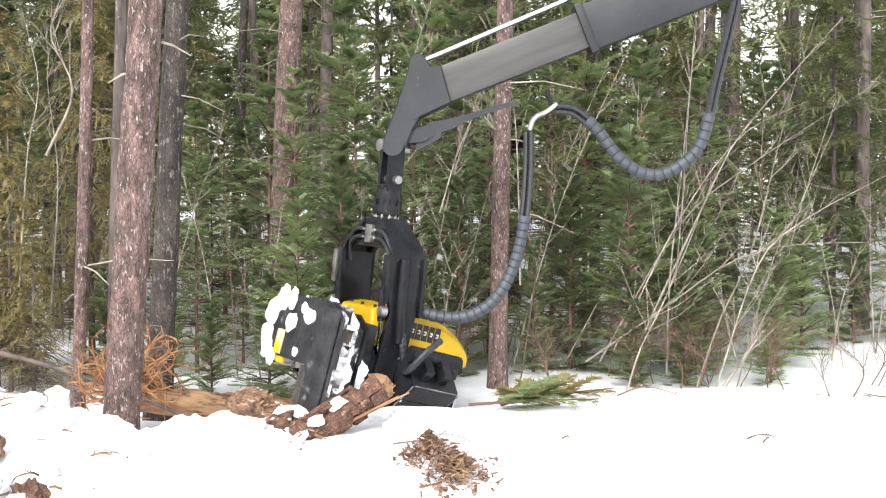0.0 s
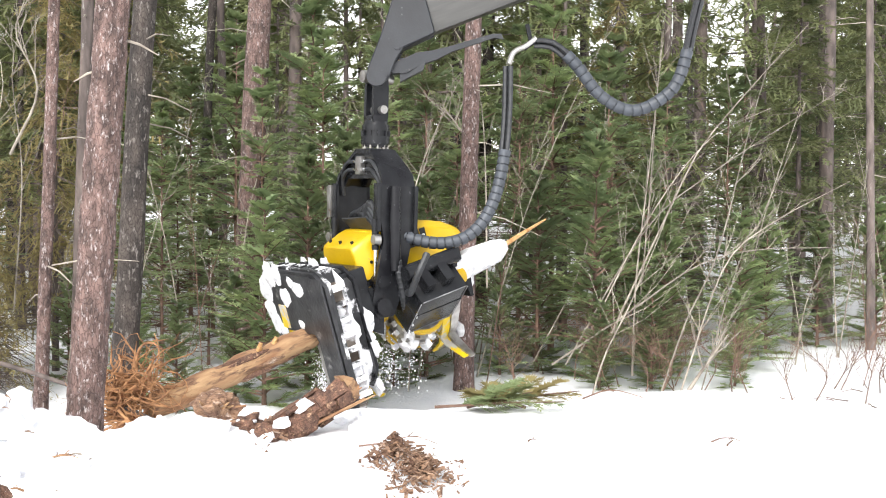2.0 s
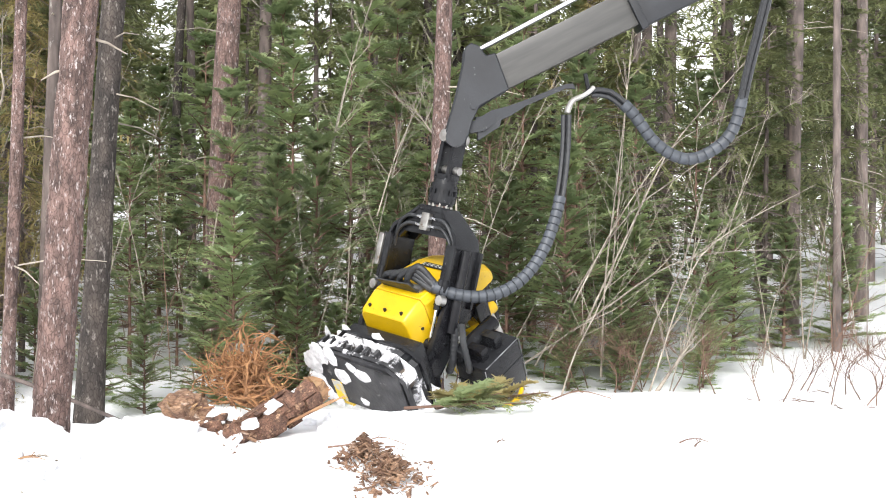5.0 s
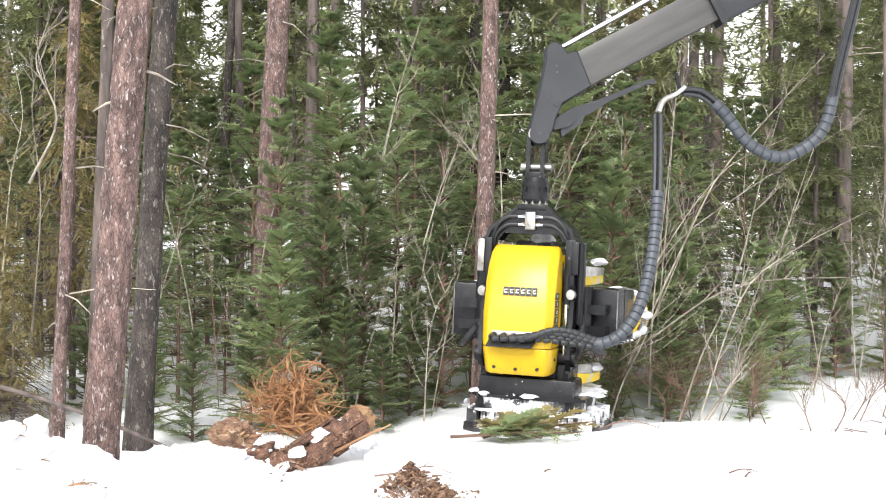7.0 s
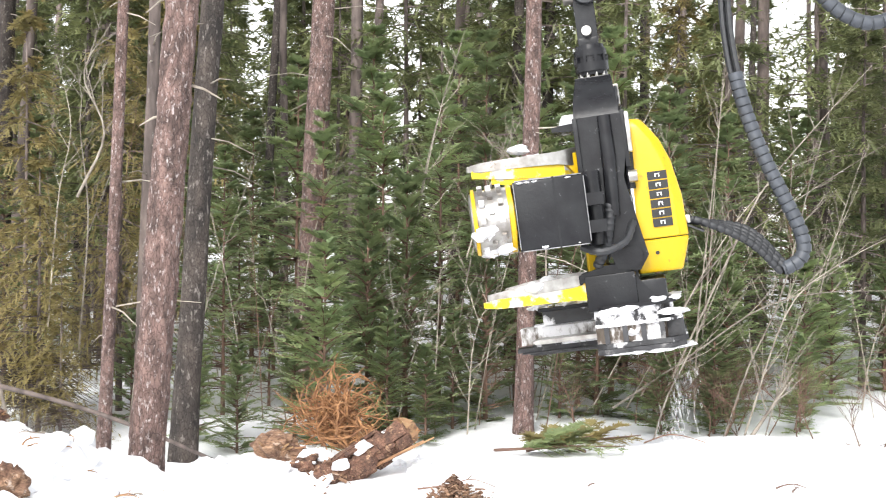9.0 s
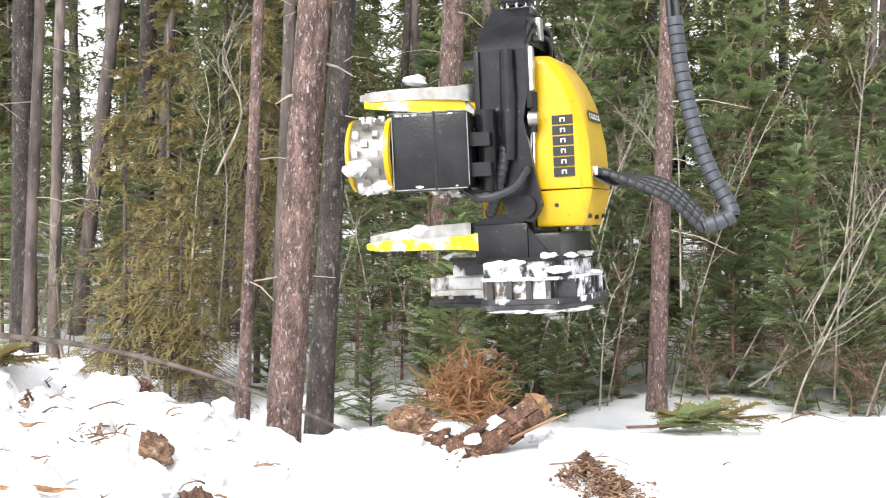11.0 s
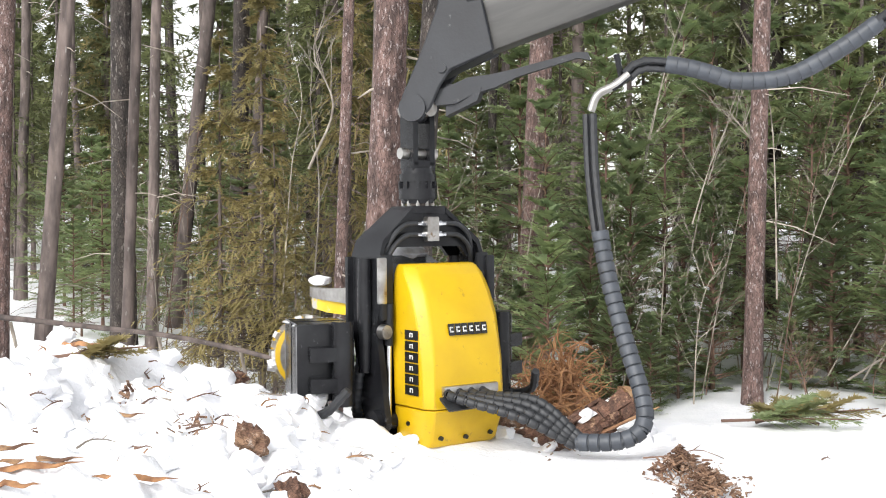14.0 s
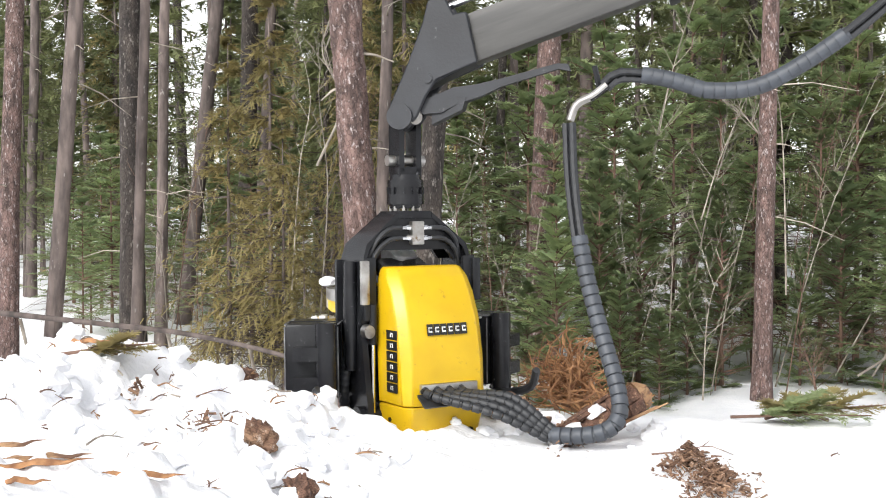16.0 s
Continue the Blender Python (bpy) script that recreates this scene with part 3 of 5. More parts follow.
SAPLINGS = (
    (0.014, ((2.82, 13.60, -0.04), (3.16, 13.72, 0.88), (3.54, 13.84, 1.65), (3.95, 13.96, 3.21), (4.33, 14.08, 4.39))),
    (0.016, ((2.63, 14.20, 0.17), (2.69, 14.32, 1.36), (2.84, 14.44, 2.57), (3.05, 14.56, 4.54))),
    (0.018, ((1.63, 13.80, 0.35), (2.59, 13.92, 0.99), (3.33, 14.04, 1.48), (4.02, 14.16, 1.67), (5.02, 14.28, 1.71))),
    (0.015, ((1.84, 14.20, 0.30), (2.79, 14.32, 1.90), (3.68, 14.44, 2.64), (5.27, 14.56, 3.66))),
    (0.013, ((1.98, 14.00, 0.46), (2.75, 14.12, 1.97), (3.50, 14.24, 2.96), (4.29, 14.36, 3.37))),
    (0.015, ((3.03, 13.40, 0.09), (3.52, 13.52, 1.47), (4.06, 13.64, 1.97), (5.04, 13.76, 2.49))),
    (0.03, ((3.03, 13.20, 0.08), (3.29, 13.32, 0.41), (3.57, 13.44, 0.75))),
    (0.014, ((2.02, 13.40, -0.01), (2.20, 13.52, 0.51), (2.47, 13.64, 1.01), (2.87, 13.76, 1.91), (3.12, 13.88, 2.55))),
    (0.013, ((-2.15, 15.20, 1.12), (-2.06, 15.32, 2.04), (-1.90, 15.44, 2.77), (-1.74, 15.56, 3.64))),
    (0.016, ((-0.85, 15.00, 0.58), (-0.76, 15.12, 1.91), (-0.63, 15.24, 2.91), (-0.39, 15.36, 3.99), (-0.10, 15.48, 4.95))),
    (0.015, ((-0.19, 14.80, 0.88), (0.01, 14.92, 2.06), (0.32, 15.04, 3.15), (0.74, 15.16, 4.05))),
    (0.018, ((0.69, 14.60, 2.95), (0.35, 14.72, 3.41))),
    (0.013, ((-0.02, 13.80, 0.03), (0.02, 13.92, 0.89), (0.12, 14.04, 1.34), (0.28, 14.16, 1.57))),
    (0.014, ((0.88, 13.90, 1.22), (0.86, 14.02, 2.46), (0.82, 14.14, 3.26), (0.71, 14.26, 4.07), (1.00, 14.38, 4.89))),
    (0.012, ((-0.41, 14.20, 0.53), (-0.38, 14.32, 1.32), (-0.36, 14.44, 1.99))),
    (0.013, ((-4.24, 13.00, 1.01), (-4.19, 13.12, 2.48), (-4.33, 13.24, 3.65), (-4.10, 13.36, 4.50))),
    (0.012, ((-4.58, 13.00, 1.26), (-4.52, 13.12, 2.68), (-4.43, 13.24, 3.46), (-4.64, 13.36, 4.26))),
    (0.02, ((-4.21, 12.80, 2.66), (-3.96, 12.92, 3.36), (-4.23, 13.04, 4.01), (-3.97, 13.16, 4.59))),
    (0.014, ((-0.83, 15.00, 1.77), (-0.64, 15.12, 2.74), (-0.38, 15.24, 4.00), (-0.14, 15.36, 4.78))),
    (0.012, ((-0.05, 14.60, 2.05), (0.17, 14.72, 2.79), (0.43, 14.84, 3.40))),
    (0.02, ((2.21, 14.40, 0.21), (3.16, 14.52, 2.24), (3.53, 14.64, 2.92), (4.24, 14.76, 3.75), (4.89, 14.88, 4.45))),
    (0.012, ((1.50, 14.80, 0.22), (2.07, 14.92, 1.33), (2.36, 15.04, 2.59), (2.44, 15.16, 3.73))),
    (0.014, ((2.72, 14.60, 0.30), (2.89, 14.72, 1.96), (3.00, 14.84, 3.35), (3.09, 14.96, 4.35))),
)


def build_saplings():
    rng = random.Random(5)
    pale, red = "pale leafless sapling stem leaning in the thicket", "thin reddish leafless stem in the thicket"
    # each stem: radius, then points (x, y, z) from its foot
    for r, pts in SAPLINGS:
        bare_sapling(pale, pts, r * 0.85, rng, TWIG, twigs=10, spread=0.9)
    for k in range(92):
        y = rng.uniform(13.6, 20)
        x = y * rng.uniform(-0.5, 0.42)
        h, lean = rng.uniform(1.6, 4.5), rng.uniform(-0.25, 0.4)
        z = snow_height(x, y) - 0.05
        bare_sapling(red if k % 3 == 0 else pale, [(x, y, z), (x + lean * h * 0.4, y, z + h * 0.5), (x + lean * h, y + rng.uniform(-0.3, 0.3), z + h)], rng.uniform(0.006, 0.013), rng, TWIG_RED if k % 3 == 0 else TWIG, twigs=12, spread=0.7)
    # low brush along the edge of the woods
    for k in range(36):
        y = rng.uniform(13.2, 15.5)
        x = 4.0 + rng.uniform(-2.0, 2.2) if k < 26 else rng.uniform(-1, 3)
        z = snow_height(x, y) - 0.05
        bare_sapling("low reddish leafless brush in the snow", [(x, y, z), (x + rng.uniform(-0.2, 0.2), y, z + 0.4), (x + rng.uniform(-0.5, 0.5), y, z + rng.uniform(0.6, 1.1))], 0.008, rng, TWIG_RED, twigs=16, spread=0.6, group="low brush")


build_saplings()

# ---- the harvester head; its root is the boom-tip pin, its cover looks along -y ----
PIVOT = Vector((0, -0.15, -2.27))


def fitting(g, p, d, ln=0.07, r=0.016):
    p, d = Vector(p), Vector(d).normalized()
    g.tube([p, p + d * ln * 0.45], r * 1.25, 6)
    g.tube([p + d * ln * 0.45, p + d * ln], r, 8)


def build_head():
    rng = random.Random(11)
    head = thing("harvester_head", "yellow and black harvester head hanging from a crane", "harvester head")
    # link and rotator
    g = Geo().tube([(0, -0.17, 0), (0, 0.17, 0)], 0.062, 18)
    part("hinge_pin", g, STEEL, head, "worn steel hinge pin")
    g = Geo()
    for s in (-1, 1):
        g.extrude([(-0.07, 0.075), (0.07, 0.075), (0.085, -0.1), (0.085, -0.42), (-0.085, -0.42), (-0.085, -0.1)], s * 0.075 - 0.022, s * 0.075 + 0.022)
    g.box(-0.1, 0.1, -0.085, 0.085, -0.46, -0.38, bevel=0.012)
    part("link", g, BLACK, head)
    g = Geo().tube([(-0.16, 0, -0.33), (0.16, 0, -0.33)], 0.042, 14)
    part("cross_pin", g, STEEL, head, "bare steel cross pin")
    rot = part("rotator", Geo().tube([(0, 0, -0.32), (0, 0, -0.36), (0, 0, -0.36), (0, 0, -0.42), (0, 0, -0.42), (0, 0, -0.47), (0, 0, -0.47), (0, 0, -0.55), (0, 0, -0.55), (0, 0, -0.58)],
                                     [0.12, 0.125, 0.14, 0.14, 0.128, 0.128, 0.145, 0.145, 0.13, 0.125], 24), BLACK, head)
    for k in range(10):
        a = 2 * math.pi * k / 10
        part("rib", Geo().box(-0.012, 0.012, 0.125, 0.147, -0.475, -0.415, pose(0, 0, 0, 0, 0, math.degrees(a))), BLACK, rot)
    for k in range(10):
        a = 2 * math.pi * (k + 0.5) / 10
        p = (math.cos(a) * 0.115, math.sin(a) * 0.115, -0.6)
        part("bolt", Geo().tube([p, (p[0], p[1], -0.56)], 0.014, 6), STEEL, rot)
    # tilt frame
    drop = 0.12  # the rotator and frame hang this much lower than drawn
    z0 = PIVOT.z + drop
    frame_top = Geo().box(-0.17, 0.17, -0.15, 0.15, -0.66, -0.6, bevel=0.01)
    for y0, y1 in ((-0.14, -0.1), (0.1, 0.14)):
        out = [(-0.17, -0.62), (0.17, -0.62), (0.5, -0.86), (0.54, -0.98), (0.4, -0.98), (0.33, -0.9), (-0.33, -0.9), (-0.4, -0.98), (-0.54, -0.98), (-0.5, -0.86)]
        frame_top.extrude([(x, z) for x, z in out], y0, y1, Matrix(((0, 1, 0, 0), (1, 0, 0, 0), (0, 0, 1, 0), (0, 0, 0, 1))))
    for s in (-1, 1):
        frame_top.loft([[(s * 0.17, -0.15, -0.61), (s * 0.17, 0.15, -0.61), (s * 0.17, 0.15, -0.65), (s * 0.17, -0.15, -0.65)],
                        [(s * 0.5, -0.18, -0.85), (s * 0.5, 0.18, -0.85), (s * 0.47, 0.18, -0.88), (s * 0.47, -0.18, -0.88)],
                        [(s * 0.555, -0.19, -1.0), (s * 0.555, 0.19, -1.0), (s * 0.52, 0.19, -1.0), (s * 0.52, -0.19, -1.0)]])
    crown = part("tilt_frame", frame_top, BLACK, head, "black steel tilt frame")
    for s in (-1, 1):
        a = Geo()
        a.extrude([(-0.2, -0.97), (0.2, -0.97), (0.2, -1.25), (0.14, -1.6), (0.06, z0 + 0.12), (-0.02, z0 - 0.09), (-0.2, z0 - 0.12), (-0.28, z0), (-0.24, z0 + 0.2), (-0.16, -1.5), (-0.2, -1.3)], s * 0.5, s * 0.555)
        a.box(min(s * 0.44, s * 0.555), max(s * 0.44, s * 0.555), -0.23, -0.19, -1.42, -0.95, bevel=0.008)
        a.box(min(s * 0.5, s * 0.6), max(s * 0.5, s * 0.6), 0.16, 0.2, -1.55, -0.97, bevel=0.008)
        arm = part("arm", a, BLACK, crown)
        part("hose_cover", Geo().tube([(s * 0.59, -0.06, -0.98), (s * 0.595, -0.06, -1.3), (s * 0.59, -0.04, -1.8)], [0.055, 0.06, 0.055], 14), BLACK, crown, "black rounded hose cover")
        part("edge_plate", Geo().box(min(s * 0.52, s * 0.6), max(s * 0.52, s * 0.6), -0.26, -0.225, -1.3, -0.97, bevel=0.012), STEEL if s < 0 else BLACK, crown, "worn edge plate")
        part("lamp_knob", Geo().tube([(s * 0.53, -0.27, -1.5), (s * 0.53, -0.2, -1.5)], [0.05, 0.056], 14), STEEL, crown, "round dirty steel pin end")
        part("tilt_rod", Geo().tube([(s * 0.47, -0.21, -1.6), (s * 0.46, -0.19, z0 + 0.02)], 0.02, 10), CHROME, crown, "bright piston rod")
        part("tilt_cylinder", Geo().tube([(s * 0.47, -0.22, -1.3), (s * 0.47, -0.21, -1.6)], 0.036, 12), BLACK, crown)
        part("pivot_boss", Geo().tube([(s * 0.49, PIVOT.y, z0), (s * 0.6, PIVOT.y, z0)], 0.085, 18), BLACK, crown)
        h = [(s * 0.6, -0.02, -1.7), (s * 0.62, 0.0, -1.85), (s * 0.6, 0.06, -2.05), (s * 0.5, 0.15, -2.2)]
        part("spiral_hose", Geo().tube(curve_points(h, 24), [0.038 + 0.008 * (i % 2) for i in range(25)], 10), RUBBER, crown)
    block = part("valve_block", Geo().box(-0.06, 0.06, -0.2, -0.14, -0.86, -0.68, bevel=0.008), STEEL, crown, "grey steel valve block")
    for s in (-1, 1):
        for z in (-0.73, -0.81):
            f = Geo()
            fitting(f, (s * 0.06, -0.17, z), (s, 0, 0), 0.1)
            part("fitting", f, CHROME, block)
            h = [(s * 0.15, -0.17, z), (s * 0.28, -0.18, z - 0.01), (s * 0.4, -0.17, z - 0.1), (s * 0.47, -0.12, z - 0.26)]
            part("frame_hose", Geo().tube(curve_points(h, 10), 0.019, 8), RUBBER, crown)

    for ob in head.children_recursive:
        if ob.name.split(".")[0] not in ("hinge_pin", "link", "cross_pin"):
            ob.data.transform(Matrix.Translation((0, 0, -drop)))
    for ob in (crown, *crown.children_recursive):
        ob.data.transform(Matrix.Diagonal((0.87, 1, 1, 1)))

    # the tilting body, in its own space round the pivot
    body = part("body", Geo().box(-0.33, 0.33, -0.03, 0.17, -0.42, 0.98, bevel=0.03).box(-0.42, 0.42, 0.05, 0.3, -0.3, -0.05, bevel=0.02).box(-0.4, 0.4, 0.02, 0.26, 0.1, 0.3, bevel=0.02)
                .box(-0.38, 0.38, 0.05, 0.28, 0.72, 0.9, bevel=0.02).tube([(-0.49, 0, 0), (0.49, 0, 0)], 0.07, 16), BLACK, head, "black main frame of the head")

    def cover_ring(z, yo, w, wo):
        c = 0.07
        return [(-w, -0.035, z), (-w, yo + c, z), (-wo - 0.02, yo + 0.015, z), (-wo, yo, z), (wo, yo, z), (wo + 0.02, yo + 0.015, z), (w, yo + c, z), (w, -0.035, z)]
    rings = [cover_ring(*r) for r in ((0.12, -0.47, 0.35, 0.3), (0.45, -0.455, 0.36, 0.29), (0.75, -0.40, 0.36, 0.28), (0.93, -0.33, 0.355, 0.27), (1.05, -0.25, 0.35, 0.27), (1.11, -0.2, 0.33, 0.26), (1.13, -0.17, 0.31, 0.25))]
    cover = part("cover", Geo().loft(rings), YELLOW, body, "glossy yellow cover with dirt specks")
    cover.modifiers.new("bevel", "BEVEL").width = 0.008
    rings = [cover_ring(*r) for r in ((-0.16, -0.385, 0.31, 0.26), (-0.13, -0.4, 0.33, 0.28), (0.05, -0.455, 0.345, 0.295), (0.112, -0.468, 0.35, 0.3))]
    low = part("lower_cover", Geo().loft(rings), YELLOW, body, "yellow lower cover panel with bolts")
    low.modifiers.new("bevel", "BEVEL").width = 0.008
    for x, z in ((-0.22, -0.09), (0.0, -0.1), (0.22, -0.09)):
        part("cover_bolt", Geo().tube([(x, -0.435, z), (x, -0.405, z)], 0.017, 8), DECAL_BLACK, body)
    for s in (-1, 1):
        part("cover_bolt", Geo().tube([(s * 0.352, -0.2, 0.0), (s * 0.335, -0.2, 0.0)], 0.017, 8), DECAL_BLACK, body)
    part("hose_slot", Geo().box(-0.24, 0.24, -0.5, -0.43, 0.21, 0.28, bevel=0.01), STEEL, body, "bare steel hose slot lip")
    part("slot_mat", Geo().loft([[(-0.26, -0.46, 0.21), (0.22, -0.46, 0.21), (0.22, -0.45, 0.2), (-0.26, -0.45, 0.2)], [(-0.27, -0.6, 0.13), (0.2, -0.62, 0.14), (0.2, -0.61, 0.13), (-0.27, -0.59, 0.12)]]), RUBBER, body, "black rubber flap")
    part("top_grille", Geo().box(-0.3, 0.3, -0.16, 0.12, 1.0, 1.06, bevel=0.015), BLACK, body)
    part("sawdust", Geo().clump((0, -0.02, 1.06), 0.2, rng, 0.16), BARK_RED, body, "brown sawdust on the top plate")

    # badges: six squares each, plain marks in white
    def badge(m, step, w=0.026, hh=0.042):
        for k in range(6):
            q = m @ Matrix.Translation((step[0] * (k - 2.5), 0, step[1] * (k - 2.5)))
            part("badge_square", Geo().box(-w, w, -0.004, 0.0, -hh, hh, q), DECAL_BLACK, cover)
            part("badge_mark", Geo().box(-0.015, 0.015, -0.006, -0.004, -0.02, -0.008, q).box(-0.016, -0.008, -0.006, -0.004, -0.02, 0.02, q).box(-0.015, 0.015, -0.006, -0.004, 0.01, 0.02, q), DECAL_WHITE, cover)
    badge(Matrix.Translation((0.02, -0.4265, 0.67)) @ pose(0, 0, 0, -10.4), (0.058, 0))
    for s in (-1, 1):
        badge(Matrix.Translation((s * 0.362, -0.275, 0.44)) @ pose(0, 0, 0, 0, 0, s * 90) @ pose(0, 0, 0, 0, 90, 0), (0.078, 0), 0.034, 0.08)

    # saw box: two plates with ribs between, caked with snow
    def horseshoe(y0, y1, w, z0, z1):
        g = Geo()
        out = [(-w, y0 + 0.12), (-w + 0.14, y0), (w - 0.14, y0), (w, y0 + 0.12), (w, y1 - 0.2), (w - 0.1, y1), (w - 0.24, y1), (w - 0.2, 0.45), (w - 0.28, 0.28), (-w + 0.28, 0.28), (-w + 0.2, 0.36), (-w + 0.06, 0.38), (-w, 0.3)]
        n = len(out)
        g.add([(x, y, z0) for x, y in out] + [(x, y, z1) for x, y in out],
              [tuple(range(n)), tuple(range(2 * n - 1, n - 1, -1))] + [((i + 1) % n, i, i + n, (i + 1) % n + n) for i in range(n)])
        return g
    saw = part("saw_box", horseshoe(-0.36, 1.02, 0.56, -0.82, -0.77), SNOWY_BLACK, body, "black saw box with square holes and caked snow")
    part("rim_plate", horseshoe(-0.33, 0.98, 0.53, -0.6, -0.57), CAKED, body)
    part("top_plate", horseshoe(-0.3, 0.92, 0.5, -0.42, -0.38), BLACK, body)
    part("saw_core", Geo().box(-0.42, 0.42, -0.24, 0.24, -0.76, -0.2, bevel=0.03), BLACK, body)
    for s in (-1, 1):
        for k in range(8):
            y = -0.16 + 0.15 * k
            if s < 0 and y > 0.3:
                continue
            part("rib", Geo().box(min(s * 0.34, s * 0.55), max(s * 0.34, s * 0.55), y - 0.02, y + 0.02, -0.775, -0.595), CAKED if s > 0 else SCUFFED, saw)
            if k % 4 == 1:
                part("snow_lump", Geo().clump((s * 0.46, y + 0.075, -0.69), 0.07, rng, 1.0), SNOW_STUCK, saw)
        for k in range(5):
            x = s * (0.06 + 0.09 * k)
            if k < 5:
                part("rib", Geo().box(x - 0.016, x + 0.016, -0.34, -0.2, -0.775, -0.595), SNOWY_BLACK, saw)
        for k in range(2):
            y = rng.uniform(-0.25, 0.9 if s > 0 else 0.25)
            part("snow_lump", Geo().clump((s * rng.uniform(0.4, 0.55), y, rng.choice((-0.565, -0.375, -0.6, -0.8))), rng.uniform(0.06, 0.13), rng, 0.4), SNOW_STUCK, saw)
        part("side_plate", Geo().extrude([(-0.2, -0.42), (0.3, -0.42), (0.5, -0.12), (0.25, -0.05), (0.08, -0.05)], s * 0.4, s * 0.45).box(min(s * 0.4, s * 0.47), max(s * 0.4, s * 0.47), 0.0, 0.42, -0.42, -0.12, bevel=0.02), BLACK, body, "grey scraped side plate")
    for k in range(3):
        part("snow_lump", Geo().clump((rng.uniform(-0.4, 0.4), rng.uniform(-0.35, -0.27), rng.choice((-0.57, -0.38, -0.7))), rng.uniform(0.05, 0.1), rng, 0.45), SNOW_STUCK, saw)
    for k in range(5):
        part("snow_lump", Geo().clump((rng.uniform(-0.5, 0.5), rng.uniform(-0.25, 0.2), -0.885), rng.uniform(0.05, 0.1), rng, 0.15), SNOW_STUCK, saw)
    for x, y, size in ((-0.5, -0.12, 0.13), (-0.52, 0.08, 0.12), (-0.47, 0.24, 0.1), (-0.36, -0.27, 0.12), (-0.2, -0.3, 0.1), (-0.34, 0.3, 0.09)):
        part("snow_lump", Geo().clump((x, y, -0.885), size, rng, 0.16, 3), SNOW_STUCK, saw)
    for k in range(8):
        part("snow_lump", Geo().clump((rng.uniform(0.36, 0.5), rng.uniform(0.1, 1.0), -0.375), rng.uniform(0.07, 0.11), rng, 0.35, 3), SNOW_STUCK, saw)
    for y, z, size in ((-0.24, -0.5, 0.06), (0.1, -0.43, 0.05), (0.24, -0.44, 0.055)):
        smear = Geo().clump((0, 0, 0), size, rng, 0.6, 3)
        smear.v = [(-0.535 + p[0] * 0.2, y + p[1] * 1.7, z + p[2]) for p in smear.v]
        part("snow_smear", smear, SNOW_STUCK, saw)
    part("guide_plate", Geo().box(-0.3, -0.16, 0.02, 0.26, -0.9, -0.885, bevel=0.006).box(-0.27, -0.12, 0.2, 0.34, -0.87, -0.83, bevel=0.006), KNIFE, saw, "scraped yellow guide plate")
    part("arm_channel", Geo().extrude([(-0.3, -0.888), (1.04, -0.888), (1.06, -0.9), (1.0, -0.915), (-0.24, -0.915)], 0.33, 0.56), SCUFFED, saw, "scuffed black saw arm housing")
    part("side_wall", horseshoe(-0.27, 0.88, 0.47, -0.57, -0.42), SNOWY_BLACK, body)
    part("saw_wall", horseshoe(-0.26, 1.1, 0.5, -0.78, -0.59), GRIMY, body, "rust-stained steel wall with frozen snow")
    part("base_rim", horseshoe(-0.34, 1.16, 0.57, -0.87, -0.823), SCUFFED, body, "scuffed steel rim under the saw box")
    part("belly_plate", horseshoe(-0.31, 1.12, 0.54, -0.885, -0.872), SCUFFED, body)
    part("saw_bar", Geo().extrude([(0.3, -0.76), (0.95, -0.76), (0.98, -0.73), (0.95, -0.71), (0.3, -0.71)], 0.1, 0.34), STEEL, body, "worn steel saw bar plate")

    # the saw box is shallow and reaches out on the side of the saw arm
    for ob in (*body.children, *saw.children):
        if ob.name.split(".")[0] in ("saw_box", "rim_plate", "top_plate", "side_wall", "saw_wall", "base_rim", "belly_plate", "saw_core", "saw_bar", "rib", "snow_lump", "snow_smear", "guide_plate", "arm_channel"):
            for v in ob.data.vertices:
                if v.co.z < -0.38:
                    v.co.z = -0.38 + (v.co.z + 0.38) * 0.79
                if v.co.x > 0.1:
                    v.co.x = 0.1 + (v.co.x - 0.1) * 1.42

    # delimbing knives, each in a space of its own hinge, closing towards x = 0
    knives = []
    for s in (-1, 1):
        for z, u in ((0.88, -1), (-0.25, 1)):
            k = part("knife", Geo().loft([[(s * r * a - s * w, y, -h), (s * r * a + s * w, y, -h), (s * r * a + s * w, y, h), (s * r * a - s * w, y, h)]
                                          for r, a, y, w, h in ((0.1, 0, 0.0, 0.07, 0.085), (0.1, 0.7, 0.14, 0.06, 0.075), (0.1, 1.3, 0.3, 0.05, 0.052), (0.1, 1.6, 0.52, 0.04, 0.045), (0.1, 1.3, 0.76, 0.035, 0.042), (0.1, 0.6, 0.94, 0.03, 0.038), (0.1, -0.1, 1.03, 0.02, 0.022))]),
                     STEEL if z > 0 else KNIFE, body, "scraped steel delimbing knife" if z > 0 else "worn yellow delimbing knife")
            part("blade", Geo().loft([[(s * x - 0.012, y, z1 * u), (s * x + 0.012, y, z1 * u), (s * x + 0.012, y, z2 * u), (s * x - 0.012, y, z2 * u)]
                                      for x, y, z1, z2 in ((0.13, 0.24, 0.05, 0.15), (0.17, 0.5, 0.045, 0.14), (0.15, 0.76, 0.04, 0.12), (0.03, 1.0, 0.02, 0.08))]), KNIFE if z > 0 else STEEL, k, "yellow knife edge" if z > 0 else "scraped bare steel blade")
            part("hinge", Geo().tube([(0, 0, -0.16), (0, 0, 0.16)], 0.085, 16), YELLOW, k)
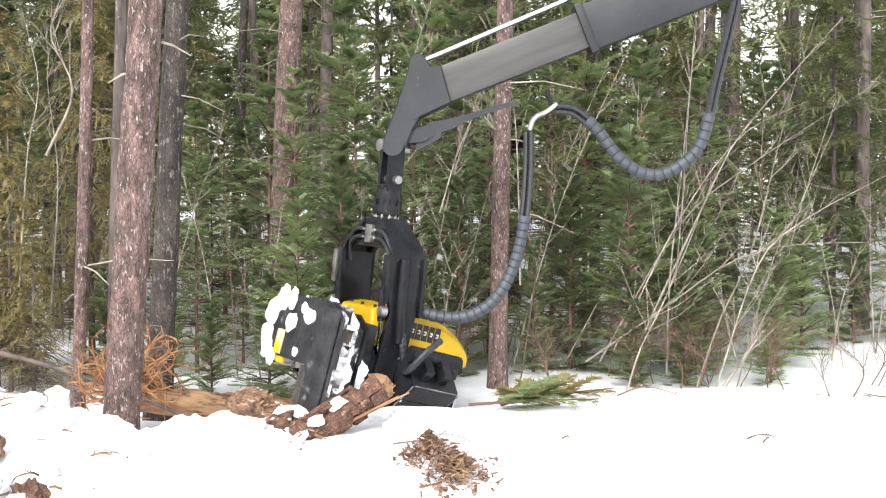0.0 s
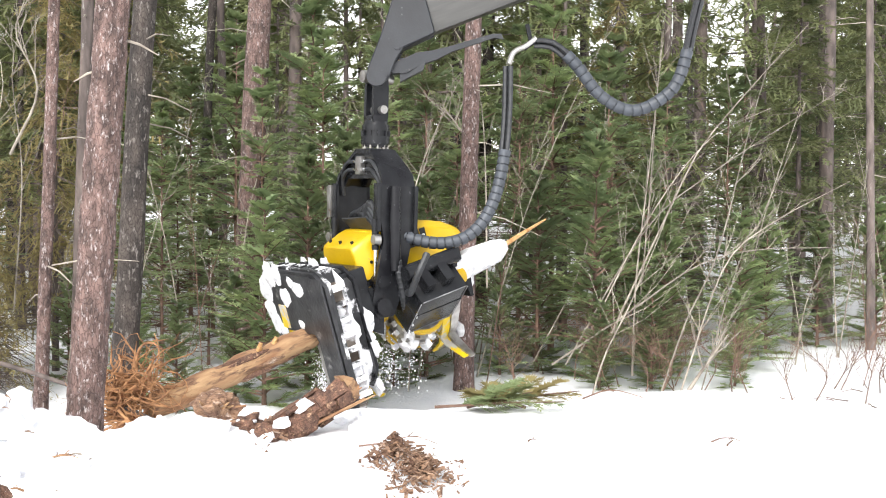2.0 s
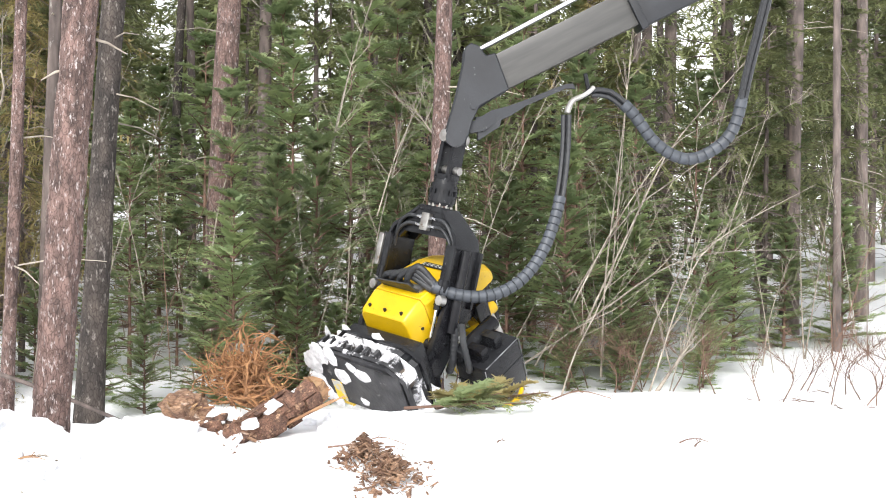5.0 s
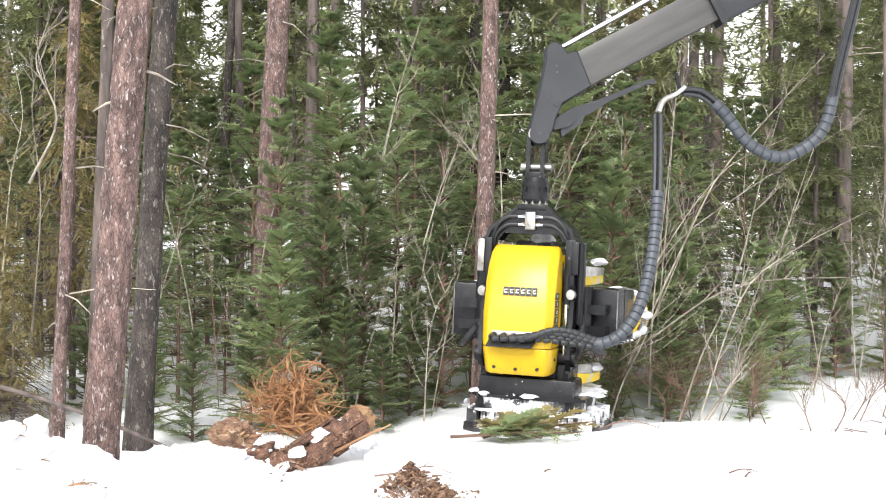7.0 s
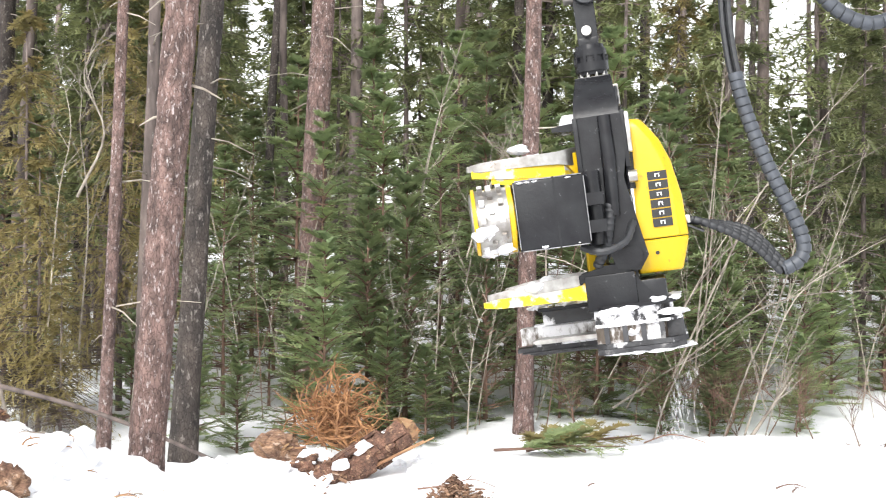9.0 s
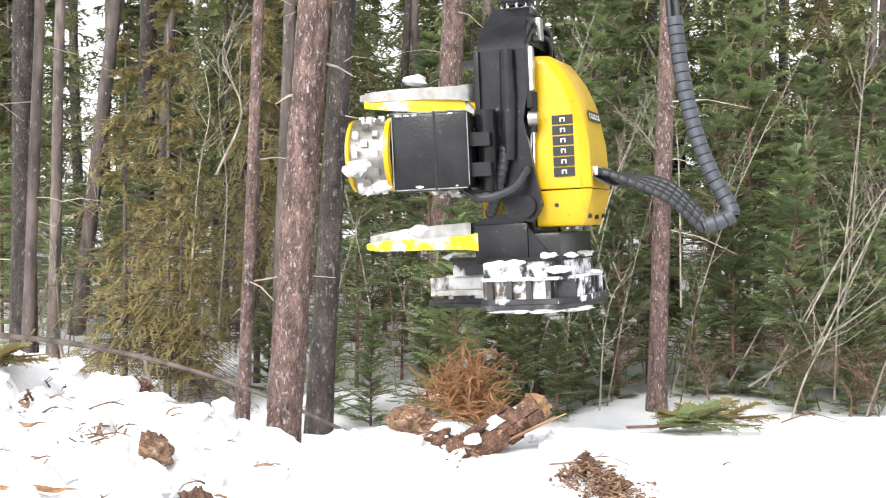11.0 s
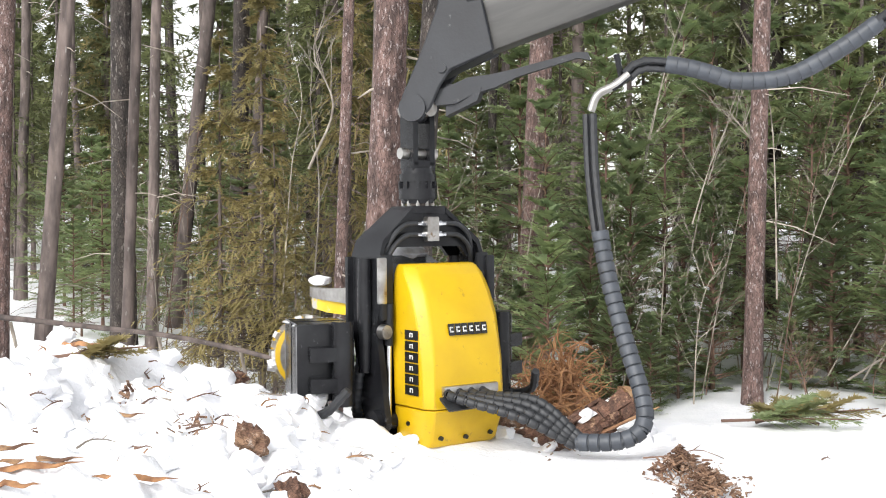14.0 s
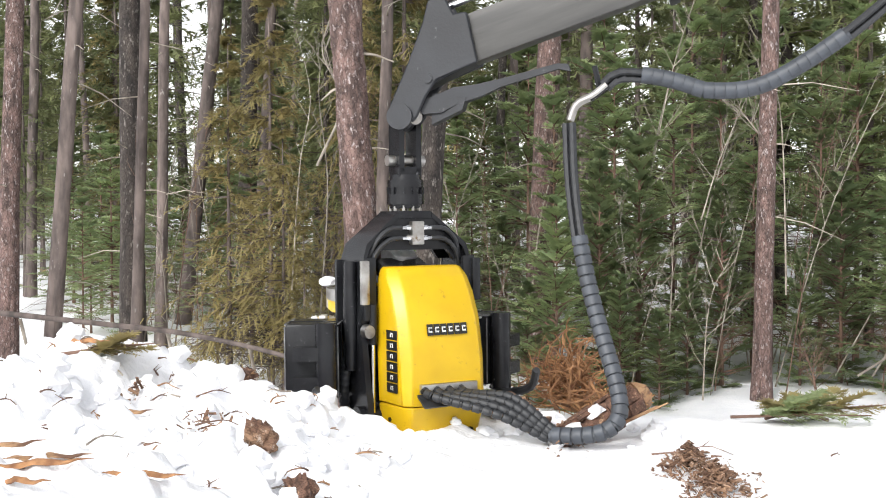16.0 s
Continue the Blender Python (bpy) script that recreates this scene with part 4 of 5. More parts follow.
            part("bracket", Geo().loft([[(s * x - 0.035, y0, zz * u), (s * x + 0.035, y0, zz * u), (s * x + 0.035, y1, zz * u), (s * x - 0.035, y1, zz * u)]
                                        for x, y0, y1, zz in ((0.1, 0.02, 0.3, -0.03), (0.1, 0.02, 0.2, 0.08), (0.08, 0.0, 0.13, 0.16), (0.05, -0.02, 0.12, 0.32))]), YELLOW, k, "scuffed yellow knife bracket")
            part("snow_crust", Geo().clump((s * 0.17, 0.62, 0.1), 0.09, rng, 0.5), SNOW_STUCK, k)
            k.location = (s * 0.26, 0.28, z)
            knives.append((k, s))
    top = part("top_knife", Geo().loft([[(-0.2, y, z), (0.2, y, z), (0.2, y, z + h), (-0.2, y, z + h)] for y, z, h in ((0.05, 1.0, 0.08), (0.3, 1.1, 0.08), (0.55, 1.12, 0.04))]), BLACK, body, "fixed top knife")
    part("snow_lump", Geo().clump((0.05, 0.38, 1.19), 0.14, rng, 0.6), SNOW_STUCK, top)
    rollers = []
    for s in (-1, 1):
        arm = part("roller_arm", Geo().box(-0.2, 0.2, -0.02, 0.55, -0.28, 0.28, bevel=0.03), BLACK, body, "black feed motor housing")
        part("arm_hinge", Geo().tube([(-s * 0.12, -0.1, -0.3), (-s * 0.12, -0.1, 0.3)], 0.08, 14).box(-0.12, 0.12, -0.16, 0.02, 0.02, 0.12).box(-0.12, 0.12, -0.16, 0.02, -0.2, -0.1), BLACK, arm)
        for z in (-0.262, 0.262):
            edge = Geo()
            for k in range(10):
                edge.clump((rng.choice((-0.19, 0.19)) + rng.uniform(-0.01, 0.01), rng.uniform(0.0, 0.55), z), 0.007 + 0.022 * rng.random() ** 3, rng, 0.4)
            tagged(part("frozen_snow", edge, SNOW_STUCK, arm), kind="stuff")
        rub = Geo()
        for ex in (-0.199, 0.199):
            for ez in (-0.279, 0.279):
                rub.box(ex - 0.004, ex + 0.004, 0.0, 0.53, ez - 0.004, ez + 0.004)
            rub.box(ex - 0.004, ex + 0.004, -0.018, -0.01, -0.26, 0.26).box(ex - 0.004, ex + 0.004, 0.54, 0.548, -0.26, 0.26)
        tagged(part("rubbed_edge", rub, SCRATCH, arm), "bare rubbed edge with frost", kind="stuff")
        part("arm_rib", Geo().box(-0.205, 0.205, 0.22, 0.235, -0.285, 0.285), BLACK, arm)
        drum = part("feed_roller", Geo().tube([(0, 0.56, 0), (0, 0.58, 0), (0, 0.6, 0), (0, 0.86, 0), (0, 0.9, 0), (0, 0.91, 0)], [0.25, 0.265, 0.26, 0.255, 0.23, 0.18], 28), STEEL, arm, "worn steel feed roller with snow")
        part("roller_rim", Geo().tube([(0, 0.555, 0), (0, 0.565, 0), (0, 0.6, 0), (0, 0.61, 0)], [0.24, 0.275, 0.275, 0.24], 28, caps=False), YELLOW, drum, "chipped yellow roller rim")
        part("roller_rim", Geo().tube([(0, 0.85, 0), (0, 0.86, 0), (0, 0.885, 0), (0, 0.89, 0)], [0.24, 0.272, 0.265, 0.22], 28, caps=False), YELLOW, drum, "chipped yellow roller rim")
        for k in range(12):
            for j, y in enumerate((0.66, 0.74, 0.81)):
                a = 2 * math.pi * (k + 0.5 * (j % 2)) / 12
                q = pose(0, 0, 0, 0, math.degrees(a), 0)
                part("stud", Geo().box(-0.025, 0.025, y - 0.02, y + 0.02, 0.24, 0.29, q), STEEL if (k + j) % 3 else SNOW_STUCK, drum)
        for k in range(6):
            a = rng.uniform(0, 6.3)
            part("snow_lump", Geo().clump((math.sin(a) * 0.245, rng.uniform(0.62, 0.84), math.cos(a) * 0.245), 0.09, rng, 0.6), SNOW_STUCK, drum)
        h = [(s * 0.0, 0.05, -0.3), (s * 0.08, -0.1, -0.36), (s * 0.02, -0.3, -0.3), (-s * 0.1, -0.4, -0.15)]
        part("roller_hose", Geo().tube(curve_points(h, 20), [0.03 + 0.006 * (i % 2) for i in range(21)], 8), RUBBER, arm)
        rollers.append((arm, s))
    return head, body, knives, rollers


HEAD, BODY, KNIVES, ROLLERS = build_head()

# ---- crane boom; its root is the tip pin, it runs along +x ----
def build_boom():
    boom = thing("crane_boom", "dark grey telescopic crane boom with a pale worn section", "crane boom")
    turn = Matrix(((0, 1, 0, 0), (1, 0, 0, 0), (0, 0, 1, 0), (0, 0, 0, 1)))
    tip = Geo()
    for s in (-1, 1):
        tip.extrude([(-0.09, -0.05), (0.03, -0.11), (0.13, -0.04), (0.24, 0.08), (0.36, 0.17), (0.7, 0.19), (0.74, 0.58), (0.64, 0.6), (0.62, 0.72), (0.56, 0.78), (0.48, 0.76), (0.4, 0.63), (0.18, 0.36), (-0.06, 0.1)], s * 0.13 - 0.02, s * 0.13 + 0.02, turn)
    tip.extrude([(0.2, 0.14), (0.68, 0.2), (0.72, 0.57), (0.4, 0.58), (0.14, 0.28)], -0.115, 0.115, turn)
    t = part("boom_tip", tip, BOOM_GREY, boom, "dark grey welded boom tip")
    t.modifiers.new("bevel", "BEVEL").width = 0.012
    part("tip_boss", Geo().tube([(0, -0.18, 0), (0, 0.18, 0)], 0.1, 20), BOOM_GREY, t)
    part("tip_bolt", Geo().tube([(0.3, -0.165, 0.2), (0.3, 0.165, 0.2)], 0.035, 10), BOOM_GREY, t)
    part("inner_section", Geo().box(0.6, 2.3, -0.105, 0.105, 0.2, 0.57, bevel=0.018), BOOM_WORN, boom, "pale scraped sliding section")
    part("outer_section", Geo().box(2.25, 6.8, -0.14, 0.14, 0.15, 0.62, bevel=0.02), BOOM_GREY, boom, "dark grey outer boom section")
    part("collar", Geo().box(2.18, 2.26, -0.16, 0.16, 0.13, 0.64, bevel=0.012), BOOM_GREY, boom)
    part("extension_rod", Geo().tube([(0.54, 0, 0.69), (3.2, 0, 0.76)], 0.027, 14), CHROME, boom, "bright chrome piston rod")
    part("extension_cylinder", Geo().tube([(3.1, 0, 0.76), (6.4, 0, 0.8)], 0.055, 16), BOOM_GREY, boom)
    br = Geo()
    br.loft([[(x, -w, z - h), (x, w, z - h), (x, w, z + h), (x, -w, z + h)] for x, z, w, h in
             ((0.16, 0.02, 0.1, 0.05), (0.3, 0.0, 0.09, 0.07), (0.45, 0.02, 0.07, 0.065), (0.62, 0.0, 0.05, 0.05), (0.8, 0.0, 0.03, 0.03), (1.25, -0.03, 0.022, 0.022), (1.33, -0.07, 0.03, 0.03))])
    part("hose_bracket", br, BOOM_GREY, boom, "slim hose carrying arm")
    part("bracket_plate", Geo().extrude([(0.2, -0.13), (0.46, -0.1), (0.52, -0.02), (0.28, 0.1)], -0.07, 0.07, turn), BOOM_GREY, boom)
    return boom


BOOM = build_boom()


# ---- hoses in short stiff links ----
def guard_link(ln, r):
    g = Geo()
    g.tube([(0, 0, 0), (0, 0, ln * 0.06), (0, 0, ln * 0.82), (0, 0, ln * 0.86)], [r * 0.93, r, r, r * 0.94], 14)
    g.tube([(0, 0, ln * 0.7), (0, 0, ln * 1.12)], r * 0.82, 10, caps=False)
    return g


def hose_link(ln, r):
    g = Geo()
    for k in range(3):
        a = 2 * math.pi * k / 3
        o = Vector((math.cos(a), math.sin(a), 0)) * r * 0.55
        g.tube([o, o + Vector((0, 0, ln * 1.1))], r * 0.42, 7)
    return g


def hose_chain(name, label, count, ln, r, bare, mats):
    """Links of a hose bundle under one root; bare: how many at the start and at the end run without the guard."""
    root = thing(name, label, "hydraulic hose")
    a, b = guard_link(ln, r).mesh("guard_link", mats[0]), hose_link(ln, r).mesh("hose_link", mats[1])
    links = []
    for k in range(count):
        guarded = bare[0] <= k < count - bare[1]
        ob = new("guard_link" if guarded else "hose_link", a if guarded else b)
        ob.parent = root
        links.append(ob)
    return root, links


UPPER_N, LOWER_N, FEED_N = 46, 36, 14
UPPER, UPPER_LINKS = hose_chain("hydraulic_hose", "thick hose bundle in a grey-blue spiral guard along the boom", UPPER_N, 0.094, 0.062, (4, 22), (GUARD, RUBBER))
LOWER, LOWER_LINKS = hose_chain("hydraulic_hose", "hanging hose bundle in a grey-blue spiral guard down to the head", LOWER_N, 0.078, 0.062, (11, 0), (GUARD, RUBBER))
FEEDS = [hose_chain("hydraulic_hose", "black spiral-wrapped hose going into the yellow cover", FEED_N, 0.062, 0.033, (0, 0), (RUBBER, RUBBER)) for k in range(4)]
CLAMP = thing("hose_clamp", "steel hose clamp with bright fittings at a bend", "hose clamp")
part("clamp_bar", Geo().box(-0.07, 0.1, -0.05, 0.05, -0.03, 0.03, pose(0, 0, 0, 0, -35, 0), 0.01).tube([(0.02, 0, 0.02), (-0.02, 0, 0.2)], 0.022, 8), BLACK, CLAMP)
for dy in (-0.035, 0.035):
    part("elbow_fitting", Geo().tube(curve_points([(0.07, dy, 0.06), (-0.03, dy, -0.02), (-0.15, dy, -0.08), (-0.2, dy, -0.2)], 10), 0.026, 10), STEEL, CLAMP, "bright bent pipe fitting")

# ---- the tall pine that is felled, the log in the head, wood and litter on the snow ----
def bark_trunk(height, dia, lean, rng, fine=5.0):
    """A trunk with plates of bark as relief on its lower part."""
    g = Geo()
    rings, n, z = [], 56, -0.3
    while z < height:
        ring = []
        r0 = dia / 2 * (1 + 0.07 * math.exp(-max(0, z) * 2.5)) * (1 - 0.3 * z / height)
        for k in range(n):
            a = 2 * math.pi * k / n
            q = Vector((math.cos(a) * r0 * 16, math.sin(a) * r0 * 16, z * 6.0))
            c = noise.cell(Vector((a * 4.2 + 0.6 * noise.noise(q), z * 7.0 + 0.8 * noise.noise(q * 0.6), 3)))
            r = r0 + 0.006 * c + 0.012 * noise.noise(q) + 0.006 * noise.noise(q * 2.7)
            ring.append((lean * z + math.cos(a) * r, math.sin(a) * r, z))
        rings.append(ring)
        z += 0.035 if z < fine else 0.5
    g.loft(rings)
    return g


def build_pine():
    rng = random.Random(21)
    foot = pose(-2.51, 9.2, 0.0)
    pine = thing("pine_tree", "tall red-brown pine with flaky bark, felled by the head", "pine tree", m=foot)
    part("trunk", bark_trunk(12.0, 0.275, 0.07, rng), BARK_PINE, pine)
    g = Geo()
    for k in range(9):
        z, a = rng.uniform(5.5, 11.5), rng.uniform(0, 6.3)
        bough_geo(g, (0.07 * z, 0, z), (math.cos(a), math.sin(a), 0.25), rng.uniform(0.8, 1.5), rng, 0.1, 8, 0.2, 6)
    part("crown", g, NEEDLES_DARK, pine, smooth=0)
    for z, a, ln in ((3.4, 0.3, 0.35), (3.15, 3.4, 0.25), (2.7, 5.2, 0.12), (4.1, 2.6, 0.4)):
        d = Vector((math.cos(a), math.sin(a), -0.25))
        p = Vector((0.07 * z, 0, z))
        part("dead_branch", Geo().tube([p, p + d * ln * 0.6, p + d * ln + Vector((0, 0, -0.04))], [0.014, 0.01, 0.004], 6), TWIG, pine)
    return pine, foot


PINE, PINE_FOOT = build_pine()


def torn_roots(rng, centre, size, count=150):
    """A tangle of torn fibres, all in one mesh."""
    g = Geo()
    c = Vector(centre)
    for k in range(count):
        p = c + Vector((rng.gauss(0, 0.3), rng.gauss(0, 0.3), rng.gauss(-0.05, 0.32))) * size * 0.5
        d = Vector((rng.uniform(-1, 1), rng.uniform(-1, 1), rng.uniform(-0.5, 0.9))).normalized()
        r = 0.003 + 0.016 * rng.random() ** 2
        path = [p]
        for j in range(6):
            d = (d + Vector((rng.uniform(-1, 1), rng.uniform(-1, 1), rng.uniform(-0.8, 0.8))) * 0.55 + (c - path[-1]) * 0.6).normalized()
            path.append(path[-1] + d * size * rng.uniform(0.08, 0.16))
        g.tube(path, [r * (1 - 0.13 * j) for j in range(7)], 5, caps=False)
    return g


def build_log():
    """The log with its root mass; it runs along +x from the butt."""
    rng = random.Random(31)
    log = thing("felled_log", "peeled brown log with torn roots and snowy bark", "log")
    pts = [(0.12 * k, 0.02 * math.sin(k * 0.9), 0.012 * math.sin(k * 1.7)) for k in range(28)]
    part("trunk", Geo().tube(pts, [0.125 - 0.001 * k for k in range(28)], 16, rough=0.07, rng=rng), WOOD_RAW, log, "peeled orange-brown stem")
    part("root_mass", torn_roots(rng, (-0.1, 0, 0.2), 0.8, 260), FIBRE, log, "tangle of torn orange root fibres", smooth=0)
    crust = Geo()
    crust.tube([(3.0, 0, 0), (3.3, 0, 0.01), (3.7, 0.0, 0.02), (4.0, 0, 0.02), (4.12, 0, 0.03)], [0.125, 0.15, 0.14, 0.12, 0.07], 14, rough=0.12, rng=rng)
    for k in range(16):
        a = rng.uniform(0, 6.3)
        crust.clump((rng.uniform(3.05, 4.0), math.cos(a) * 0.11, math.sin(a) * 0.11 + 0.01), rng.uniform(0.03, 0.07), rng, 0.5)
    part("snowy_bark", crust, SNOW_STUCK, log, "bark caked with white snow")
    part("tip", Geo().tube([(4.05, 0, 0.02), (4.4, 0.02, 0.06), (4.72, 0.0, 0.1)], [0.03, 0.022, 0.01], 7), WOOD_END, log, "pale splintered tip")
    for k in range(12):
        x, a, ln = rng.uniform(0.2, 2.5), rng.uniform(0, 6.3), rng.uniform(0.15, 0.5)
        c, e = math.cos(a) * 0.106, math.sin(a) * 0.106
        part("bark_strip", Geo().tube([(x, c, e), (x + ln * 0.3, c * 1.02, e * 1.02), (x + ln * 0.7, c * 0.98, e * 0.98), (x + ln, c * 1.08, e * 1.08)], [0.008, rng.uniform(0.02, 0.034), rng.uniform(0.018, 0.03), 0.006], 8, rough=0.25, rng=rng), (BARK_RED, BARK_TAN)[k % 2], log)
    for k in range(7):
        x, a = rng.uniform(0.4, 2.8), rng.uniform(0, 6.3)
        p = Vector((x, math.cos(a) * 0.1, math.sin(a) * 0.1))
        d = Vector((0.5, math.cos(a), math.sin(a)))
        part("knot", Geo().tube([p, p + d * 0.07], [0.03, 0.018], 7), WOOD_END, log)
    return log


LOG = build_log()


def log_pose(butt, aim):
    d = (Vector(aim) - Vector(butt)).normalized()
    y = Vector((0, 0, 1)).cross(d).normalized()
    m = Matrix((d, y, d.cross(y))).transposed().to_4x4()
    m.translation = butt
    return m


def broken_log():
    rng = random.Random(41)
    base = Vector((-0.98, 8.75, snow_height(-0.98, 8.75) + 0.0))
    log = thing("broken_log", "short broken log with flaking red-brown bark on snow", "log")
    log.matrix_basis = log_pose(base, base + Vector((0.58, 0.35, 0.36)))
    part("bark", Geo().tube([(0.055 * k - 0.1, 0, 0.012 * math.sin(k)) for k in range(15)], [(0.12 - 0.0015 * k) + 0.014 * math.sin(k * 2.1) for k in range(15)], 20, rough=0.2, rng=rng), BARK_RED, log)
    part("sawn_end", Geo().tube([(0.64, 0, 0), (0.7, 0.005, 0.0), (0.75, 0.0, 0.01)], [0.1, 0.085, 0.04], 14, rough=0.35, rng=rng), WOOD_RAW, log, "torn pale wood end")
    for k in range(26):
        a, x = rng.uniform(0, 6.3), rng.uniform(-0.15, 0.58)
        part("bark_flake", Geo().loft([[(x + dx, math.cos(a + da) * r, math.sin(a + da) * r) for da, r in ((-0.3, 0.115), (0.3, 0.115), (0.3, 0.14), (-0.3, 0.14))] for dx in (0, rng.uniform(0.05, 0.16))]), BARK_RED, log)
    for k in range(5):
        part("splinter", Geo().tube([(rng.uniform(-0.1, 0.2), 0, -0.05), (rng.uniform(0.4, 0.9), rng.uniform(-0.2, 0.1), rng.uniform(-0.12, 0.0))], [0.02, 0.006], 5), WOOD_RAW, log)
    for k in range(9):
        part("snow_lump", Geo().clump((rng.uniform(-0.1, 0.5), rng.uniform(-0.12, 0.06), rng.uniform(0.04, 0.11)), rng.uniform(0.04, 0.08), rng, 0.5), SNOW_STUCK, log)
    for k in range(10):
        a, r = rng.uniform(0, 6.3), rng.uniform(0.02, 0.08)
        p = Vector((0.66, math.cos(a) * r, math.sin(a) * r))
        part("splinter", Geo().tube([p, p + Vector((rng.uniform(0.03, 0.1), rng.uniform(-0.03, 0.03), rng.uniform(-0.03, 0.03)))], [0.016, 0.004], 5), (WOOD_END, FIBRE)[k % 2], log)


def chunk(name, label, x, y, size, mat, seed, squash=0.6, lift=0.0, category="wood piece", snow=True, tall=1.0):
    rng = random.Random(seed)
    c = thing(name, label, category, m=pose(x, y, snow_height(x, y) + lift, 0, 0, rng.uniform(0, 360)))
    core = Geo().clump((0, 0, size * squash * 0.3), size, rng, squash, 4)
    core.v = [tuple(Vector(p) * (1 + 0.3 * noise.noise(Vector(p) * 9 / size * 0.25) + 0.12 * noise.cell(Vector(p) * 14))) for p in core.v]
    part("core", core, mat, c)
    for k in range(5):
        a = rng.uniform(0, 6.3)
        p = Vector((math.cos(a) * size * 0.6, math.sin(a) * size * 0.6, size * 0.3))
        part("splinter", Geo().tube([p, p + Vector((math.cos(a + 0.4), math.sin(a + 0.4), rng.uniform(0.1, 0.9))) * size * rng.uniform(0.3, 0.8)], [size * 0.09, size * 0.03], 5), WOOD_RAW, c)
    if snow:
        for k in range(2):
            part("snow_lump", Geo().clump((rng.uniform(-0.5, 0.5) * size, rng.uniform(-0.5, 0.5) * size, size * squash * 0.75), size * 0.45, rng, 0.4), SNOW_STUCK, c)
    return c


def fallen_bough(label, x, y, length, heading, seed, mat):
    rng = random.Random(seed)
    b = thing("fallen_bough", label, "conifer bough", m=pose(x, y, snow_height(x, y) + 0.01, 0, 0, heading))
    g = Geo()
    bough_geo(g, (0, 0, 0.05), (1, 0, 0.08), length, rng, 0.042, 16, 0.05, 14, 0.8)
    bough_geo(g, (0.1, 0, 0.02), (0.75, 0.5, 0.45), length * 0.7, rng, 0.042, 14, 0.15, 14, 0.8)
    bough_geo(g, (0.15, 0, 0.02), (0.75, -0.5, 0.6), length * 0.65, rng, 0.042, 14, 0.15, 14, 0.8)
    part("needles", g, mat, b, smooth=0)
    part("stem", Geo().tube([(-0.1, 0, 0.03), (length * 0.5, 0, 0.08), (length, 0, 0.1)], [0.014, 0.01, 0.004], 6), TWIG_RED, b)


def twig_on_snow(x, y, length, heading, seed, mat=None):
    rng = random.Random(seed)
    t = thing("loose_twig", "loose bare twig lying on the snow", "twig", "twigs on the snow", pose(x, y, snow_height(x, y) + 0.02, 0, 0, heading))
    pts = curve_points([(0, 0, 0), (length * 0.35, rng.uniform(-0.1, 0.1) * length, length * rng.uniform(0.03, 0.16)), (length * 0.7, rng.uniform(-0.1, 0.1) * length, length * 0.1), (length, 0, 0.0)], 8)
    part("stem", Geo().tube(pts, [0.007 - 0.0006 * k for k in range(9)], 6), mat or TWIG_RED, t)
    for k in range(2):
        p = pts[rng.randint(2, 6)]
        part("side_twig", Geo().tube([p, p + Vector((rng.uniform(0.05, 0.2), rng.uniform(-0.2, 0.2), rng.uniform(0.02, 0.15))) * length], [0.0035, 0.0015], 5), mat or TWIG_RED, t)


def bark_heap(label, x, y, wide, seed, count=160):
    rng = random.Random(seed)
    h = thing("bark_heap", label, "bark litter", m=pose(x, y, snow_height(x, y)))
    g = Geo()
    for k in range(count):
        a, r = rng.uniform(0, 6.3), wide * min(1.5, abs(rng.gauss(0, 0.62)))
        p = Vector((math.cos(a) * r, math.sin(a) * r * 2.6 + 0.3 * math.cos(a) * r, rng.uniform(0.0, 0.16) * max(0.0, 1 - r / wide) + 0.01))
        q = pose(*p, rng.uniform(-50, 50), rng.uniform(-50, 50), rng.uniform(0, 360))
        s = 0.006 + 0.018 * rng.random() ** 2
        g.box(-s * 1.6, s * 1.6, -s * 0.5, s * 0.5, -s * 0.12, s * 0.12, q)
    ob = part("bark_litter", g, BARK_TAN, h)
    tagged(ob, kind="stuff")
    if count > 100:
        part("moss", Geo().clump((0.02, 0.05, 0.0), wide * 0.45, rng, 0.22, 3), material("mossy_litter", (0.14, 0.105, 0.045), 0.95, dark=(0.06, 0.035, 0.02), scale=16, bump=1.0, bump_scale=40), h, "moss and needle litter")


